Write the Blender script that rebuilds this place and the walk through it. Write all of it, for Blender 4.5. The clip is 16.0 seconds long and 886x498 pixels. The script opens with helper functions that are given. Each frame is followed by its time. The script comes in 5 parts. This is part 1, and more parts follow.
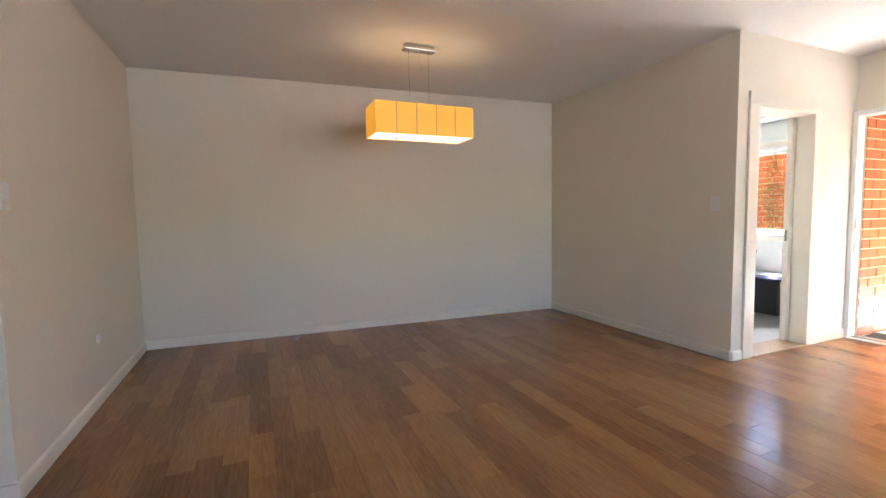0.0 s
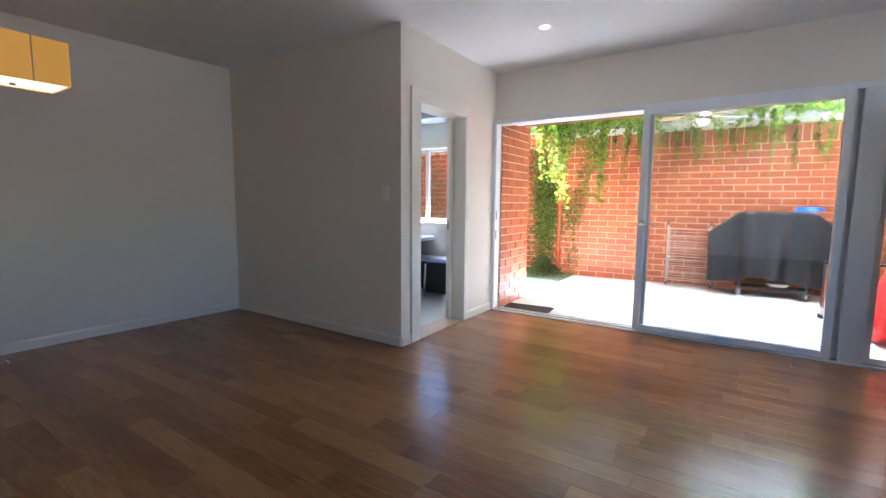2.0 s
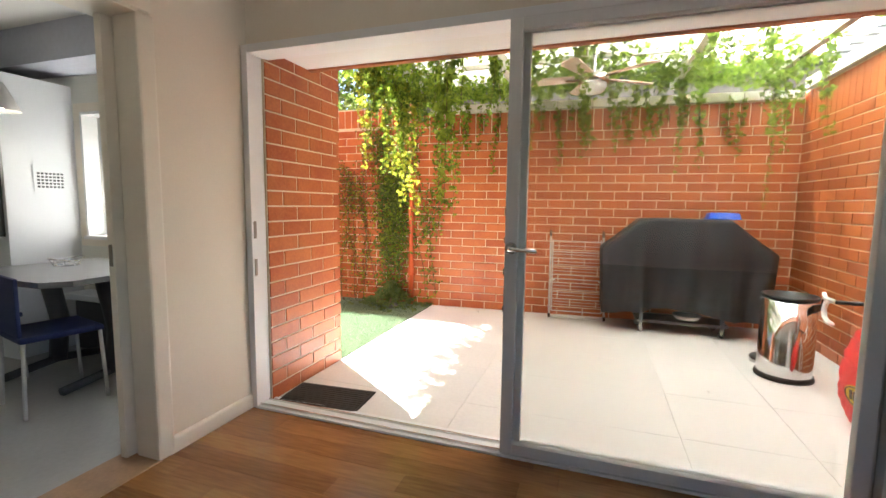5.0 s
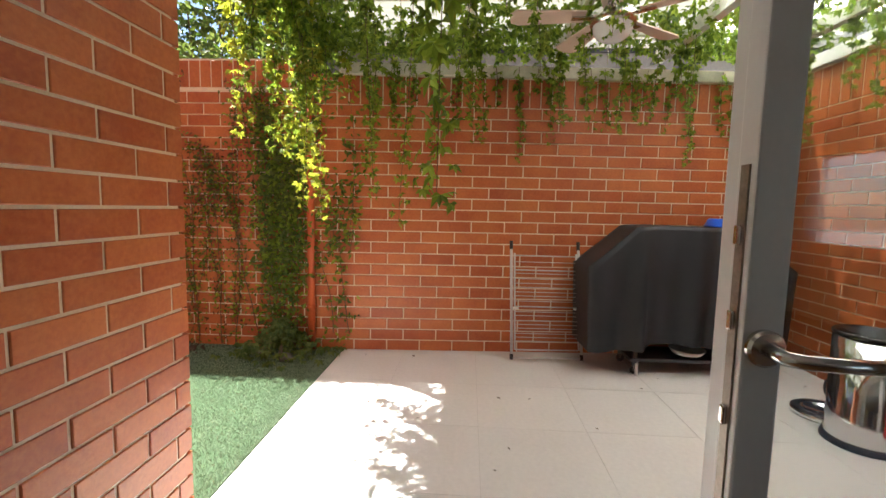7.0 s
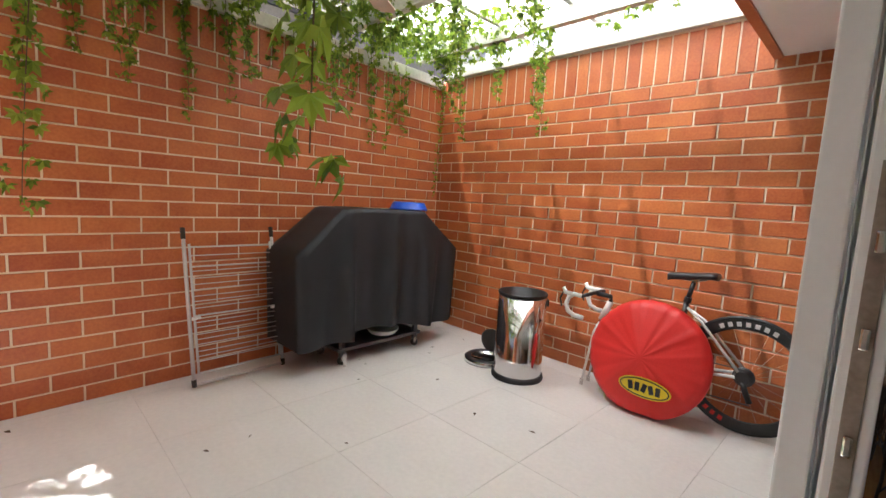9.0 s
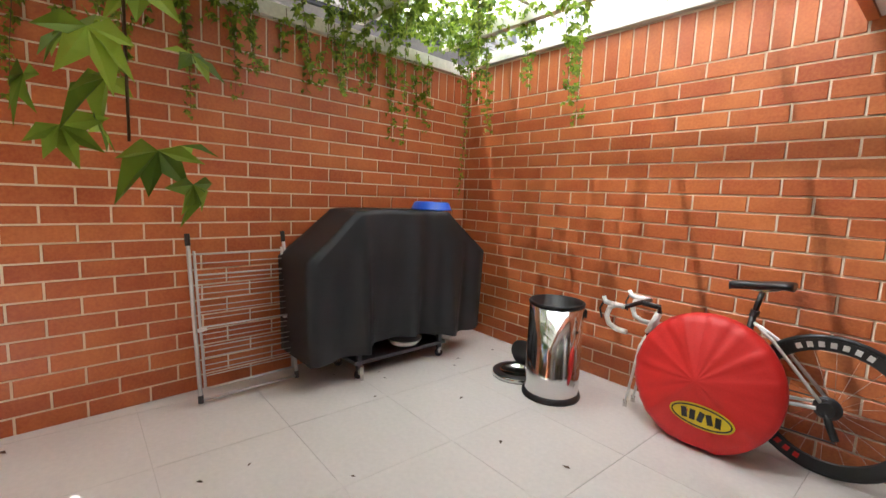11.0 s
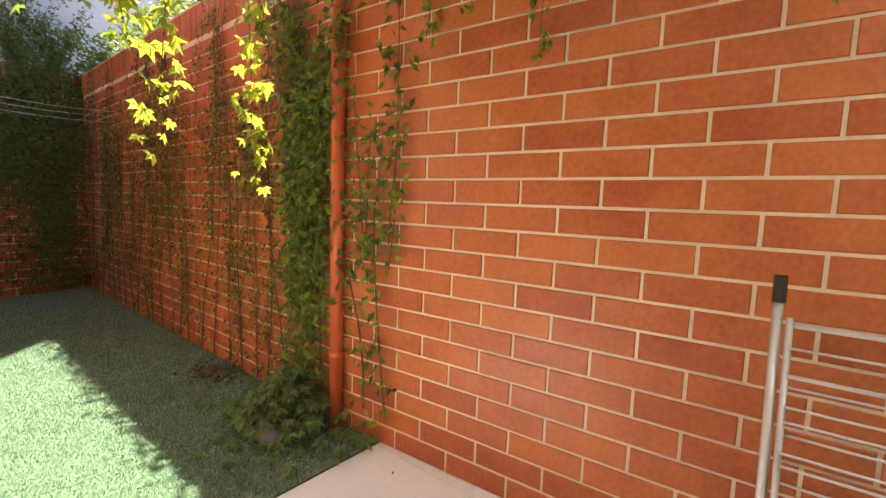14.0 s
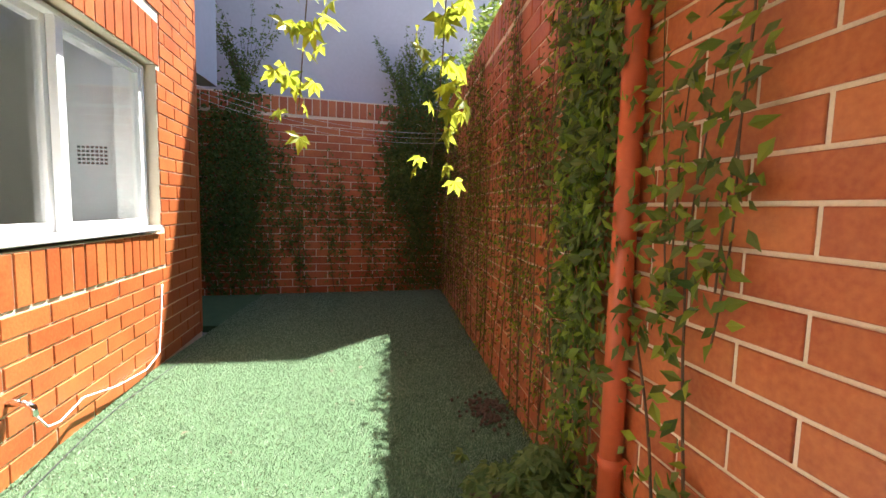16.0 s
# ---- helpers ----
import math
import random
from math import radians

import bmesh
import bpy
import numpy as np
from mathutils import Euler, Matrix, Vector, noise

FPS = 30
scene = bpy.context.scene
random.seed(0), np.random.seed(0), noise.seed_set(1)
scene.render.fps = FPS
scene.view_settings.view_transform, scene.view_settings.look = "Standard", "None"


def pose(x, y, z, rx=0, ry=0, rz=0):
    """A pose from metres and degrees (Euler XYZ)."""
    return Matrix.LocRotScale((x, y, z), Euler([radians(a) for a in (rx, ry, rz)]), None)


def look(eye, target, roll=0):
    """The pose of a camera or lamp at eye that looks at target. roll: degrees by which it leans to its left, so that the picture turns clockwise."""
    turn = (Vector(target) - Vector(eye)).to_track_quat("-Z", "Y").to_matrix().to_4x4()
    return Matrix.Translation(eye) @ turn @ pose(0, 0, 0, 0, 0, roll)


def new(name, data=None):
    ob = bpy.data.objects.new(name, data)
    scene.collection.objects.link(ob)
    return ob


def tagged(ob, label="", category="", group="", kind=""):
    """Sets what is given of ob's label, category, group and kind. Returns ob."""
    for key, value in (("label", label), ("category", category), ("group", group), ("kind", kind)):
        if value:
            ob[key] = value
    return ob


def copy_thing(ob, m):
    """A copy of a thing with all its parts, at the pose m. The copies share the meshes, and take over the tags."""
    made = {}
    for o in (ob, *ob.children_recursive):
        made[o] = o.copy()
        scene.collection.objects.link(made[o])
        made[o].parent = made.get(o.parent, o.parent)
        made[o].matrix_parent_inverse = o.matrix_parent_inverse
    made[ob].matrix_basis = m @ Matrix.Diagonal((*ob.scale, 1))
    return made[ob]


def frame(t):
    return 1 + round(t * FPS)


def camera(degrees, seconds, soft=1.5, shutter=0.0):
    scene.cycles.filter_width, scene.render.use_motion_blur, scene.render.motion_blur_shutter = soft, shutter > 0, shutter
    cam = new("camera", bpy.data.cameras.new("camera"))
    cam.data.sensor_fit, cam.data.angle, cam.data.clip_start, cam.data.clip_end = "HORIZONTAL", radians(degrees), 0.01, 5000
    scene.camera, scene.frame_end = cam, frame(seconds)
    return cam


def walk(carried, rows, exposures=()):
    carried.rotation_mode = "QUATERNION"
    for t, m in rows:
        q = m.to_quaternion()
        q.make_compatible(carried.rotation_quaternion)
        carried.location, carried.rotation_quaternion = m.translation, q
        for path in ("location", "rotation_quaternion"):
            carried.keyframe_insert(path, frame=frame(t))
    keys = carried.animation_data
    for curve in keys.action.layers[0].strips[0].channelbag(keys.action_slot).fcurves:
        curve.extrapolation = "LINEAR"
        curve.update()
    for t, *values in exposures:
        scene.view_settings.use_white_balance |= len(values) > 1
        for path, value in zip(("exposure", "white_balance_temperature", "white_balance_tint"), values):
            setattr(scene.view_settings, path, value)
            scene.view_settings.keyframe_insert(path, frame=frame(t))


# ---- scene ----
cam = camera(90.5, 16.0)
PATH = [
    (0, (0.365, -0.082, 1.207), (1.147, 1.753, 1.06), -1.0),
    (0.5, (0.388, -0.074, 1.224), (1.116, 1.782, 1.061), -1.1),
    (1, (0.517, -0.095, 1.201), (1.522, 1.625, 1.022), -0.7),
    (1.5, (0.766, -0.06, 1.196), (2.204, 1.315, 0.987), 0.2),
    (2, (1.053, -0.039, 1.21), (2.715, 1.053, 0.997), 0.5),
    (2.5, (1.386, -0.048, 1.213), (3.181, 0.804, 0.986), -0.3),
    (3, (1.76, -0.07, 1.235), (3.572, 0.747, 1.02), 0.1),
    (3.5, (2.155, 0.04, 1.225), (3.996, 0.791, 1.018), 0.4),
    (4, (2.552, 0.167, 1.229), (4.424, 0.845, 1.041), 0.2),
    (4.2, (2.736, 0.17, 1.227), (4.611, 0.839, 1.034), 0.4),
    (6.5, (4.5, 0.902, 1.229), (6.437, 1.364, 1.039), 0.5),
    (7, (4.798, 1.104, 1.227), (6.786, 1.221, 1.039), 1.2),
    (7.5, (5.039, 1.227, 1.24), (7.005, 0.943, 1.011), 2.1),
    (8, (5.259, 1.285, 1.2), (7.126, 0.599, 0.99), 1.2),
    (8.5, (5.385, 1.360, 1.207), (7.073, 0.309, 0.990), 2.2),
    (9, (5.481, 1.5, 1.216), (6.886, 0.094, 0.996), 3.3),
    (9.2, (5.472, 1.498, 1.211), (6.809, 0.026, 0.994), 3.3),
    (11.5, (5.794, 1.067, 1.242), (7.451, -0.020, 0.974), 2.3),
    (12, (6.078, 0.857, 1.238), (7.912, 0.106, 0.970), 2.2),
    (12.5, (6.349, 0.650, 1.156), (8.332, 0.477, 0.964), 0.5),
    (13, (6.595, 0.558, 1.140), (8.527, 1.054, 0.988), 0.9),
    (13.5, (6.834, 0.601, 1.111), (8.586, 1.550, 0.936), 1.3),
    (14, (7.080, 0.723, 1.113), (8.621, 1.982, 0.907), 1.9),
    (14.5, (7.253, 0.840, 1.107), (8.456, 2.420, 0.864), 0.5),
    (15, (7.474, 0.947, 1.095), (8.176, 2.808, 0.882), 0.5),
    (15.5, (7.603, 1.073, 1.076), (8.039, 3.014, 0.874), 0.4),
    (16, (7.717, 1.265, 1.090), (7.953, 3.242, 0.908), 1.4),
]
EXPOSURES = [(0, 5.35, 5750, 10), (0.5, 5.25, 5650, 10), (1, 4.85, 5300, 10), (1.5, 4.35, 4900, 10), (2, 4.3, 4950, 10), (2.5, 4.4, 5300, 10), (3, 4.5, 5750, 10), (3.5, 4.4, 6000, 10), (4.2, 4.05, 6150, 10), (5.4, 3.1, 6200, 10), (6.5, 2.4, 6200, 10), (7, 2.35, 6200, 10), (8.5, 2.4, 5850, 10), (9.2, 2.4, 5850, 10), (11.5, 2.35, 5850, 10), (12.5, 2.65, 6400, 10), (13, 3.3, 6500, 10), (13.5, 3.0, 6500, 10), (14, 2.85, 6500, 10), (16, 2.6, 6200, 10)]
walk(cam, [(t, look(eye, target, roll)) for t, eye, target, roll in PATH], EXPOSURES)

# ---------- world, sun ----------
SUN = Vector((0.285, 0.395, 1.0)).normalized()
world = bpy.data.worlds.new("sky")
scene.world = world
world.use_nodes = True
wn = world.node_tree.nodes
sky = wn.new("ShaderNodeTexSky")
sky.sky_type, sky.sun_disc = "NISHITA", False
sky.sun_elevation = math.asin(SUN.z)
sky.sun_rotation = math.atan2(SUN.x, SUN.y)
world.node_tree.links.new(sky.outputs[0], wn["Background"].inputs[0])
wn["Background"].inputs[1].default_value = 0.052
sun_data = bpy.data.lights.new("sun", "SUN")
sun_data.energy, sun_data.angle, sun_data.color = 5.0, radians(0.6), (1.0, 0.95, 0.87)
sun = new("sun", sun_data)
sun.matrix_world = look(SUN * 30, (0, 0, 0))

# fill lamp added in an unseen south wall opening, behind the walk, to brighten the dining recess
day = bpy.data.lights.new("daylight_fill", "AREA")
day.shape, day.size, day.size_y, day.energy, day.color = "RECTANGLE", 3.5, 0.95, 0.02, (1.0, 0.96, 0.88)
day_lamp = new("daylight_fill", day)
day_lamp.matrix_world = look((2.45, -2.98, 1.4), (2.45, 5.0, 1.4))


# ---------- materials ----------
def material(name, col, rough=0.6, metal=0.0, var=0.12, scale=3.0, fine=60.0, bump=0.1, spec=0.5, rand=0.0, island=False, hue=0.0, coat=0.0, stretch=None):
    """Base colour broken up at two scales by world-sized noise, with fine relief."""
    m = bpy.data.materials.new(name)
    m.use_nodes = True
    nt = m.node_tree
    b = nt.nodes["Principled BSDF"]
    g = nt.nodes.new("ShaderNodeNewGeometry")

    def noise_at(sc, det):
        n = nt.nodes.new("ShaderNodeTexNoise")
        n.inputs["Scale"].default_value, n.inputs["Detail"].default_value = sc, det
        if stretch:
            mp = nt.nodes.new("ShaderNodeMapping")
            mp.inputs["Scale"].default_value = stretch
            nt.links.new(g.outputs["Position"], mp.inputs["Vector"])
            nt.links.new(mp.outputs[0], n.inputs["Vector"])
        else:
            nt.links.new(g.outputs["Position"], n.inputs["Vector"])
        return n
    big, small = noise_at(scale, 4), noise_at(fine, 3)
    add = nt.nodes.new("ShaderNodeMath")
    add.operation = "ADD"
    nt.links.new(big.outputs[0], add.inputs[0])
    nt.links.new(small.outputs[0], add.inputs[1])
    src = add.outputs[0]
    if rand:
        if island:
            rnd = g.outputs["Random Per Island"]
        else:
            rnd = nt.nodes.new("ShaderNodeObjectInfo").outputs["Random"]
        mul = nt.nodes.new("ShaderNodeMath")
        mul.operation = "MULTIPLY_ADD"
        nt.links.new(rnd, mul.inputs[0])
        mul.inputs[1].default_value = rand
        nt.links.new(src, mul.inputs[2])
        sub = nt.nodes.new("ShaderNodeMath")
        sub.operation = "SUBTRACT"
        nt.links.new(mul.outputs[0], sub.inputs[0])
        sub.inputs[1].default_value = rand / 2
        src = sub.outputs[0]
    mr = nt.nodes.new("ShaderNodeMapRange")
    mr.inputs["From Min"].default_value, mr.inputs["From Max"].default_value = 0.55, 1.45
    nt.links.new(src, mr.inputs["Value"])
    mix = nt.nodes.new("ShaderNodeMix")
    mix.data_type = "RGBA"
    lo = [max(0, c * (1 - var) * (1 - h)) for c, h in zip(col, (0, hue, hue))]
    hi = [min(1, c * (1 + var) * (1 + h)) for c, h in zip(col, (0, hue, hue))]
    mix.inputs[6].default_value, mix.inputs[7].default_value = (*lo, 1), (*hi, 1)
    nt.links.new(mr.outputs[0], mix.inputs[0])
    nt.links.new(mix.outputs[2], b.inputs["Base Color"])
    b.inputs["Roughness"].default_value, b.inputs["Metallic"].default_value = rough, metal
    b.inputs["Specular IOR Level"].default_value = spec
    b.inputs["Coat Weight"].default_value = coat
    if bump:
        bp = nt.nodes.new("ShaderNodeBump")
        bp.inputs["Strength"].default_value, bp.inputs["Distance"].default_value = bump, 0.004
        nt.links.new(small.outputs[0], bp.inputs["Height"])
        nt.links.new(bp.outputs[0], b.inputs["Normal"])
    return m


def glow(name, col, strength, body=(0.8, 0.8, 0.8)):
    m = bpy.data.materials.new(name)
    m.use_nodes = True
    b = m.node_tree.nodes["Principled BSDF"]
    b.inputs["Base Color"].default_value = (*body, 1)
    b.inputs["Emission Color"].default_value = (*col, 1)
    b.inputs["Emission Strength"].default_value = strength
    return m


def thin(name, col, through_col, share, rand=0.0, rough=0.5, hi=None, clear=0.0):
    """Leaf or sheet that lets part of the light through."""
    m = bpy.data.materials.new(name)
    m.use_nodes = True
    nt = m.node_tree
    b = nt.nodes["Principled BSDF"]
    b.inputs["Roughness"].default_value = rough
    b.inputs["Specular IOR Level"].default_value = 0.3
    tr = nt.nodes.new("ShaderNodeBsdfTranslucent")
    mx = nt.nodes.new("ShaderNodeMixShader")
    mx.inputs[0].default_value = share
    g = nt.nodes.new("ShaderNodeNewGeometry")
    for socket, c in ((b.inputs["Base Color"], col), (tr.inputs["Color"], through_col)):
        mix = nt.nodes.new("ShaderNodeMix")
        mix.data_type = "RGBA"
        mix.inputs[6].default_value = (*[v * (1 - rand) for v in c], 1)
        top = hi or [min(1, v * (1 + rand)) for v in c]
        mix.inputs[7].default_value = (*[min(1, v) for v in (top if not hi else [t * (c[1] / col[1]) for t in hi])], 1)
        nt.links.new(g.outputs["Random Per Island"], mix.inputs[0])
        nt.links.new(mix.outputs[2], socket)
    nt.links.new(b.outputs[0], mx.inputs[1])
    nt.links.new(tr.outputs[0], mx.inputs[2])
    last = mx
    if clear:
        tp, last = nt.nodes.new("ShaderNodeBsdfTransparent"), nt.nodes.new("ShaderNodeMixShader")
        last.inputs[0].default_value = clear
        nt.links.new(mx.outputs[0], last.inputs[1])
        nt.links.new(tp.outputs[0], last.inputs[2])
    nt.links.new(last.outputs[0], nt.nodes["Material Output"].inputs["Surface"])
    return m


def glass_material(name, tint=(0.95, 0.97, 0.96)):
    m = bpy.data.materials.new(name)
    m.use_nodes = True
    b = m.node_tree.nodes["Principled BSDF"]
    b.inputs["Base Color"].default_value = (*tint, 1)
    b.inputs["Transmission Weight"].default_value = 1.0
    b.inputs["Roughness"].default_value = 0.0
    b.inputs["IOR"].default_value = 1.45
    return m


WALL = material("wall_paint", (0.77, 0.70, 0.585), 0.75, var=0.03, scale=1.2, fine=90, bump=0.08, spec=0.25)
CEIL = material("ceiling_paint", (0.80, 0.78, 0.75), 0.8, var=0.02, scale=1.0, fine=80, bump=0.06, spec=0.2)
TRIM = material("trim_paint", (0.80, 0.74, 0.63), 0.4, var=0.03, scale=4, fine=120, bump=0.03)
KWALL = material("kitchen_paint", (0.72, 0.72, 0.66), 0.7, var=0.03, scale=1.5, fine=90, bump=0.06)
WOOD = material("hardwood_plank", (0.285, 0.130, 0.045), 0.22, var=0.32, scale=4, fine=70, bump=0.02, rand=0.6, hue=0.10, stretch=(1, 0.09, 1))
WOOD_REST = material("hardwood_plank_far", (0.285, 0.130, 0.045), 0.22, var=0.32, scale=4, fine=70, bump=0.02, rand=0.6, island=True, hue=0.10, stretch=(1, 0.09, 1))
SEAM = material("floor_seam", (0.05, 0.025, 0.012), 0.7)
SILLWOOD = material("threshold_wood", (0.36, 0.22, 0.12), 0.4, var=0.2, scale=12, fine=80)
BRICK = material("clay_brick", (0.43, 0.114, 0.032), 0.42, var=0.22, scale=5, fine=70, bump=0.25, spec=0.5, rand=0.5, hue=0.2)
BRICK_REST = material("clay_brick_far", (0.43, 0.114, 0.032), 0.42, var=0.22, scale=5, fine=70, bump=0.25, spec=0.5, rand=0.5, island=True, hue=0.2)
MORTAR = material("mortar", (0.74, 0.64, 0.49), 0.9, var=0.12, scale=6, fine=150, bump=0.5, spec=0.1)
TILE = material("patio_tile", (0.70, 0.67, 0.635), 0.5, var=0.08, scale=2.2, fine=40, bump=0.05, rand=0.25)
GROUT = material("grout", (0.55, 0.52, 0.48), 0.9)
KTILE = material("kitchen_tile", (0.36, 0.36, 0.36), 0.35, var=0.1, scale=3, fine=40)
TURF = material("turf_base", (0.06, 0.10, 0.05), 0.9, var=0.3, scale=9, fine=160, bump=0.6, spec=0.1)
BLADE = material("turf_blade", (0.25, 0.32, 0.215), 0.55, var=0.2, scale=5, fine=60, bump=0, spec=0.25, rand=0.8, island=True)
WHITEFRAME = material("white_aluminium", (0.78, 0.78, 0.77), 0.35, var=0.03, fine=90, bump=0.02)
BRONZE = material("brushed_lock_steel", (0.30, 0.26, 0.22), 0.45, 0.7, var=0.25, scale=20, fine=140)
STEEL = material("brushed_steel", (0.62, 0.61, 0.58), 0.22, 1.0, var=0.06, fine=200, bump=0.02)
CHROME = material("polished_steel", (0.72, 0.72, 0.72), 0.09, 1.0, var=0.03, fine=30, bump=0.01)
BLACK = material("black_plastic", (0.02, 0.02, 0.021), 0.4, var=0.2, fine=60, bump=0.05)
COVER = material("black_cover_fabric", (0.018, 0.020, 0.023), 0.52, var=0.25, scale=4, fine=240, bump=0.25, spec=0.4)
GREYMETAL = material("grey_coated_tube", (0.58, 0.58, 0.57), 0.4, 0.4, var=0.08, fine=90, bump=0.02)
BLUE = material("blue_plastic", (0.012, 0.09, 0.55), 0.35, var=0.1, fine=40, bump=0.02)
RED = material("red_nylon", (0.72, 0.025, 0.02), 0.5, var=0.08, scale=6, fine=120, bump=0.15)
YELLOW = material("yellow_print", (0.85, 0.66, 0.02), 0.5, var=0.04)
WHITEPL = material("white_tape", (0.80, 0.80, 0.78), 0.55, var=0.05, fine=120, bump=0.2)
BEAMPAINT = material("weathered_white_timber", (0.66, 0.65, 0.58), 0.7, var=0.18, scale=6, fine=45, bump=0.2)
PIPE = material("orange_painted_pipe", (0.50, 0.10, 0.03), 0.5, var=0.12, scale=7, fine=60)
STUCCO = material("white_stucco", (0.46, 0.47, 0.53), 0.9, var=0.07, scale=1.0, fine=25, bump=0.4)
SOFFIT = material("soffit_plaster", (0.78, 0.77, 0.74), 0.8, var=0.03)
BARK = material("vine_bark", (0.13, 0.085, 0.05), 0.85, var=0.25, scale=30, fine=120, bump=0.5)
WICKER = material("dark_twig", (0.045, 0.030, 0.020), 0.7, var=0.3, scale=30, fine=200, bump=0.3)
PAPER = thin("lamp_paper", (0.56, 0.38, 0.23), (0.75, 0.50, 0.28), 0.55, rand=0.1, rough=0.8)
RATTAN = material("mat_dark", (0.055, 0.045, 0.04), 0.9, var=0.35, scale=25, fine=200, bump=0.6)
NAVY = material("navy_fabric", (0.01, 0.022, 0.11), 0.6, var=0.15, fine=150)
TABLETOP = material("grey_laminate", (0.17, 0.17, 0.18), 0.3, var=0.06)
DARKGREY = material("dark_grey_metal", (0.07, 0.075, 0.085), 0.45, 0.3, var=0.1)
CABINET = material("white_cabinet", (0.75, 0.77, 0.80), 0.35, var=0.02)
# darker copy of SHEET that passes less light, added to shade the east wall
SHEET_DULL = thin("dimmed_polycarbonate_sheet", (0.36, 0.35, 0.30), (0.42, 0.41, 0.34), 0.30, rand=0.02, rough=0.5)
SHEET = thin("polycarbonate_sheet", (0.80, 0.80, 0.76), (0.97, 0.96, 0.92), 0.9, rand=0.02, rough=0.5, clear=0.015)
SHEET_CLEAR = thin("clear_polycarbonate_sheet", (0.80, 0.80, 0.76), (0.97, 0.96, 0.92), 0.9, rand=0.02, rough=0.5, clear=0.14)
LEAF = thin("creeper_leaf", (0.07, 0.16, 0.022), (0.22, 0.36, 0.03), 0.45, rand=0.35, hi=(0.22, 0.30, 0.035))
# lit copy of LEAF: sunlight put into the colour, lighter and yellower
LEAF_SUN = thin("sun_tinted_creeper_leaf", (0.20, 0.27, 0.025), (0.42, 0.50, 0.04), 0.5, rand=0.3, hi=(0.36, 0.38, 0.04))
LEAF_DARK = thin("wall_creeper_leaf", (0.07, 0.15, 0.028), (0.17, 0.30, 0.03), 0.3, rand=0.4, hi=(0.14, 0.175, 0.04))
LEAF_RED = thin("rusty_creeper_leaf", (0.12, 0.075, 0.03), (0.2, 0.12, 0.03), 0.25, rand=0.4, hi=(0.20, 0.085, 0.04))
LEAF_DRY = material("dry_leaf", (0.10, 0.06, 0.035), 0.8, var=0.3, rand=0.5)
GLASS = glass_material("clear_glass")
SHADE = glow("amber_shade", (1.0, 0.40, 0.02), 0.018, (0.70, 0.40, 0.08))
DIFFUSER = glow("lamp_diffuser", (1.0, 0.80, 0.45), 0.08, (0.8, 0.7, 0.5))
BULB = glow("bulb", (1.0, 0.85, 0.6), 8.0)
BLADEWOOD = material("pale_fan_blade", (0.62, 0.48, 0.38), 0.45, var=0.06)
OPAL = material("opal_glass", (0.72, 0.74, 0.74), 0.25, var=0.03)
STONE = material("grey_stone", (0.20, 0.19, 0.18), 0.85, var=0.25, fine=40, bump=0.5)


# ---------- mesh helpers ----------
def mesh_object(name, bm, mat, smooth=False):
    me = bpy.data.meshes.new(name)
    bm.to_mesh(me)
    bm.free()
    me.materials.append(mat)
    if smooth:
        me.shade_smooth()
    return new(name, me)


def part(name, bm, mat, parent=None, label="", smooth=False, m=None):
    ob = mesh_object(name, bm, mat, smooth)
    if m is not None:
        ob.matrix_basis = m
    ob.parent = parent
    return tagged(ob, label)


def thing(name, label, category, at=None, group="", kind=""):
    ob = new(name)
    ob.empty_display_size = 0.1
    ob.matrix_basis = at if at is not None else Matrix()
    return tagged(ob, label, category, group, kind)


def add_box(bm, x0, y0, z0, x1, y1, z1, bevel=0.0, m=None):
    r = bmesh.ops.create_cube(bm, size=1)
    mat = Matrix.Translation(((x0 + x1) / 2, (y0 + y1) / 2, (z0 + z1) / 2)) @ Matrix.Diagonal((abs(x1 - x0), abs(y1 - y0), abs(z1 - z0), 1))
    if m is not None:
        mat = m @ mat
    bmesh.ops.transform(bm, matrix=mat, verts=r["verts"])
    if bevel:
        edges = list({e for v in r["verts"] for e in v.link_edges})
        bmesh.ops.bevel(bm, geom=edges, offset=bevel, segments=2, profile=0.6, affect="EDGES")
    return bm


def box(x0, y0, z0, x1, y1, z1, bevel=0.0, m=None):
    return add_box(bmesh.new(), x0, y0, z0, x1, y1, z1, bevel, m)


def add_tube(bm, points, r, seg=8, closed=False, r_end=None):
    """A round tube along a line of points."""
    pts = [Vector(p) for p in points]
    n = len(pts)
    rings = []
    side = None
    for i, p in enumerate(pts):
        if closed:
            d = pts[(i + 1) % n] - pts[i - 1]
        else:
            d = pts[min(i + 1, n - 1)] - pts[max(i - 1, 0)]
        d.normalize()
        if side is None:
            side = d.orthogonal().normalized()
        else:
            side = (side - d * side.dot(d))
            side = side.normalized() if side.length > 1e-5 else d.orthogonal().normalized()
        up = d.cross(side)
        rr = r if r_end is None else r + (r_end - r) * i / max(1, n - 1)
        rings.append([bm.verts.new(p + (side * math.cos(a) + up * math.sin(a)) * rr) for a in (2 * math.pi * k / seg for k in range(seg))])
    for i in range(n if closed else n - 1):
        a, b = rings[i], rings[(i + 1) % n]
        for k in range(seg):
            bm.faces.new((a[k], a[(k + 1) % seg], b[(k + 1) % seg], b[k]))
    if not closed:
        bm.faces.new(rings[0][::-1])
        bm.faces.new(rings[-1])
    return bm


def tube(points, r, seg=8, closed=False, r_end=None):
    return add_tube(bmesh.new(), points, r, seg, closed, r_end)


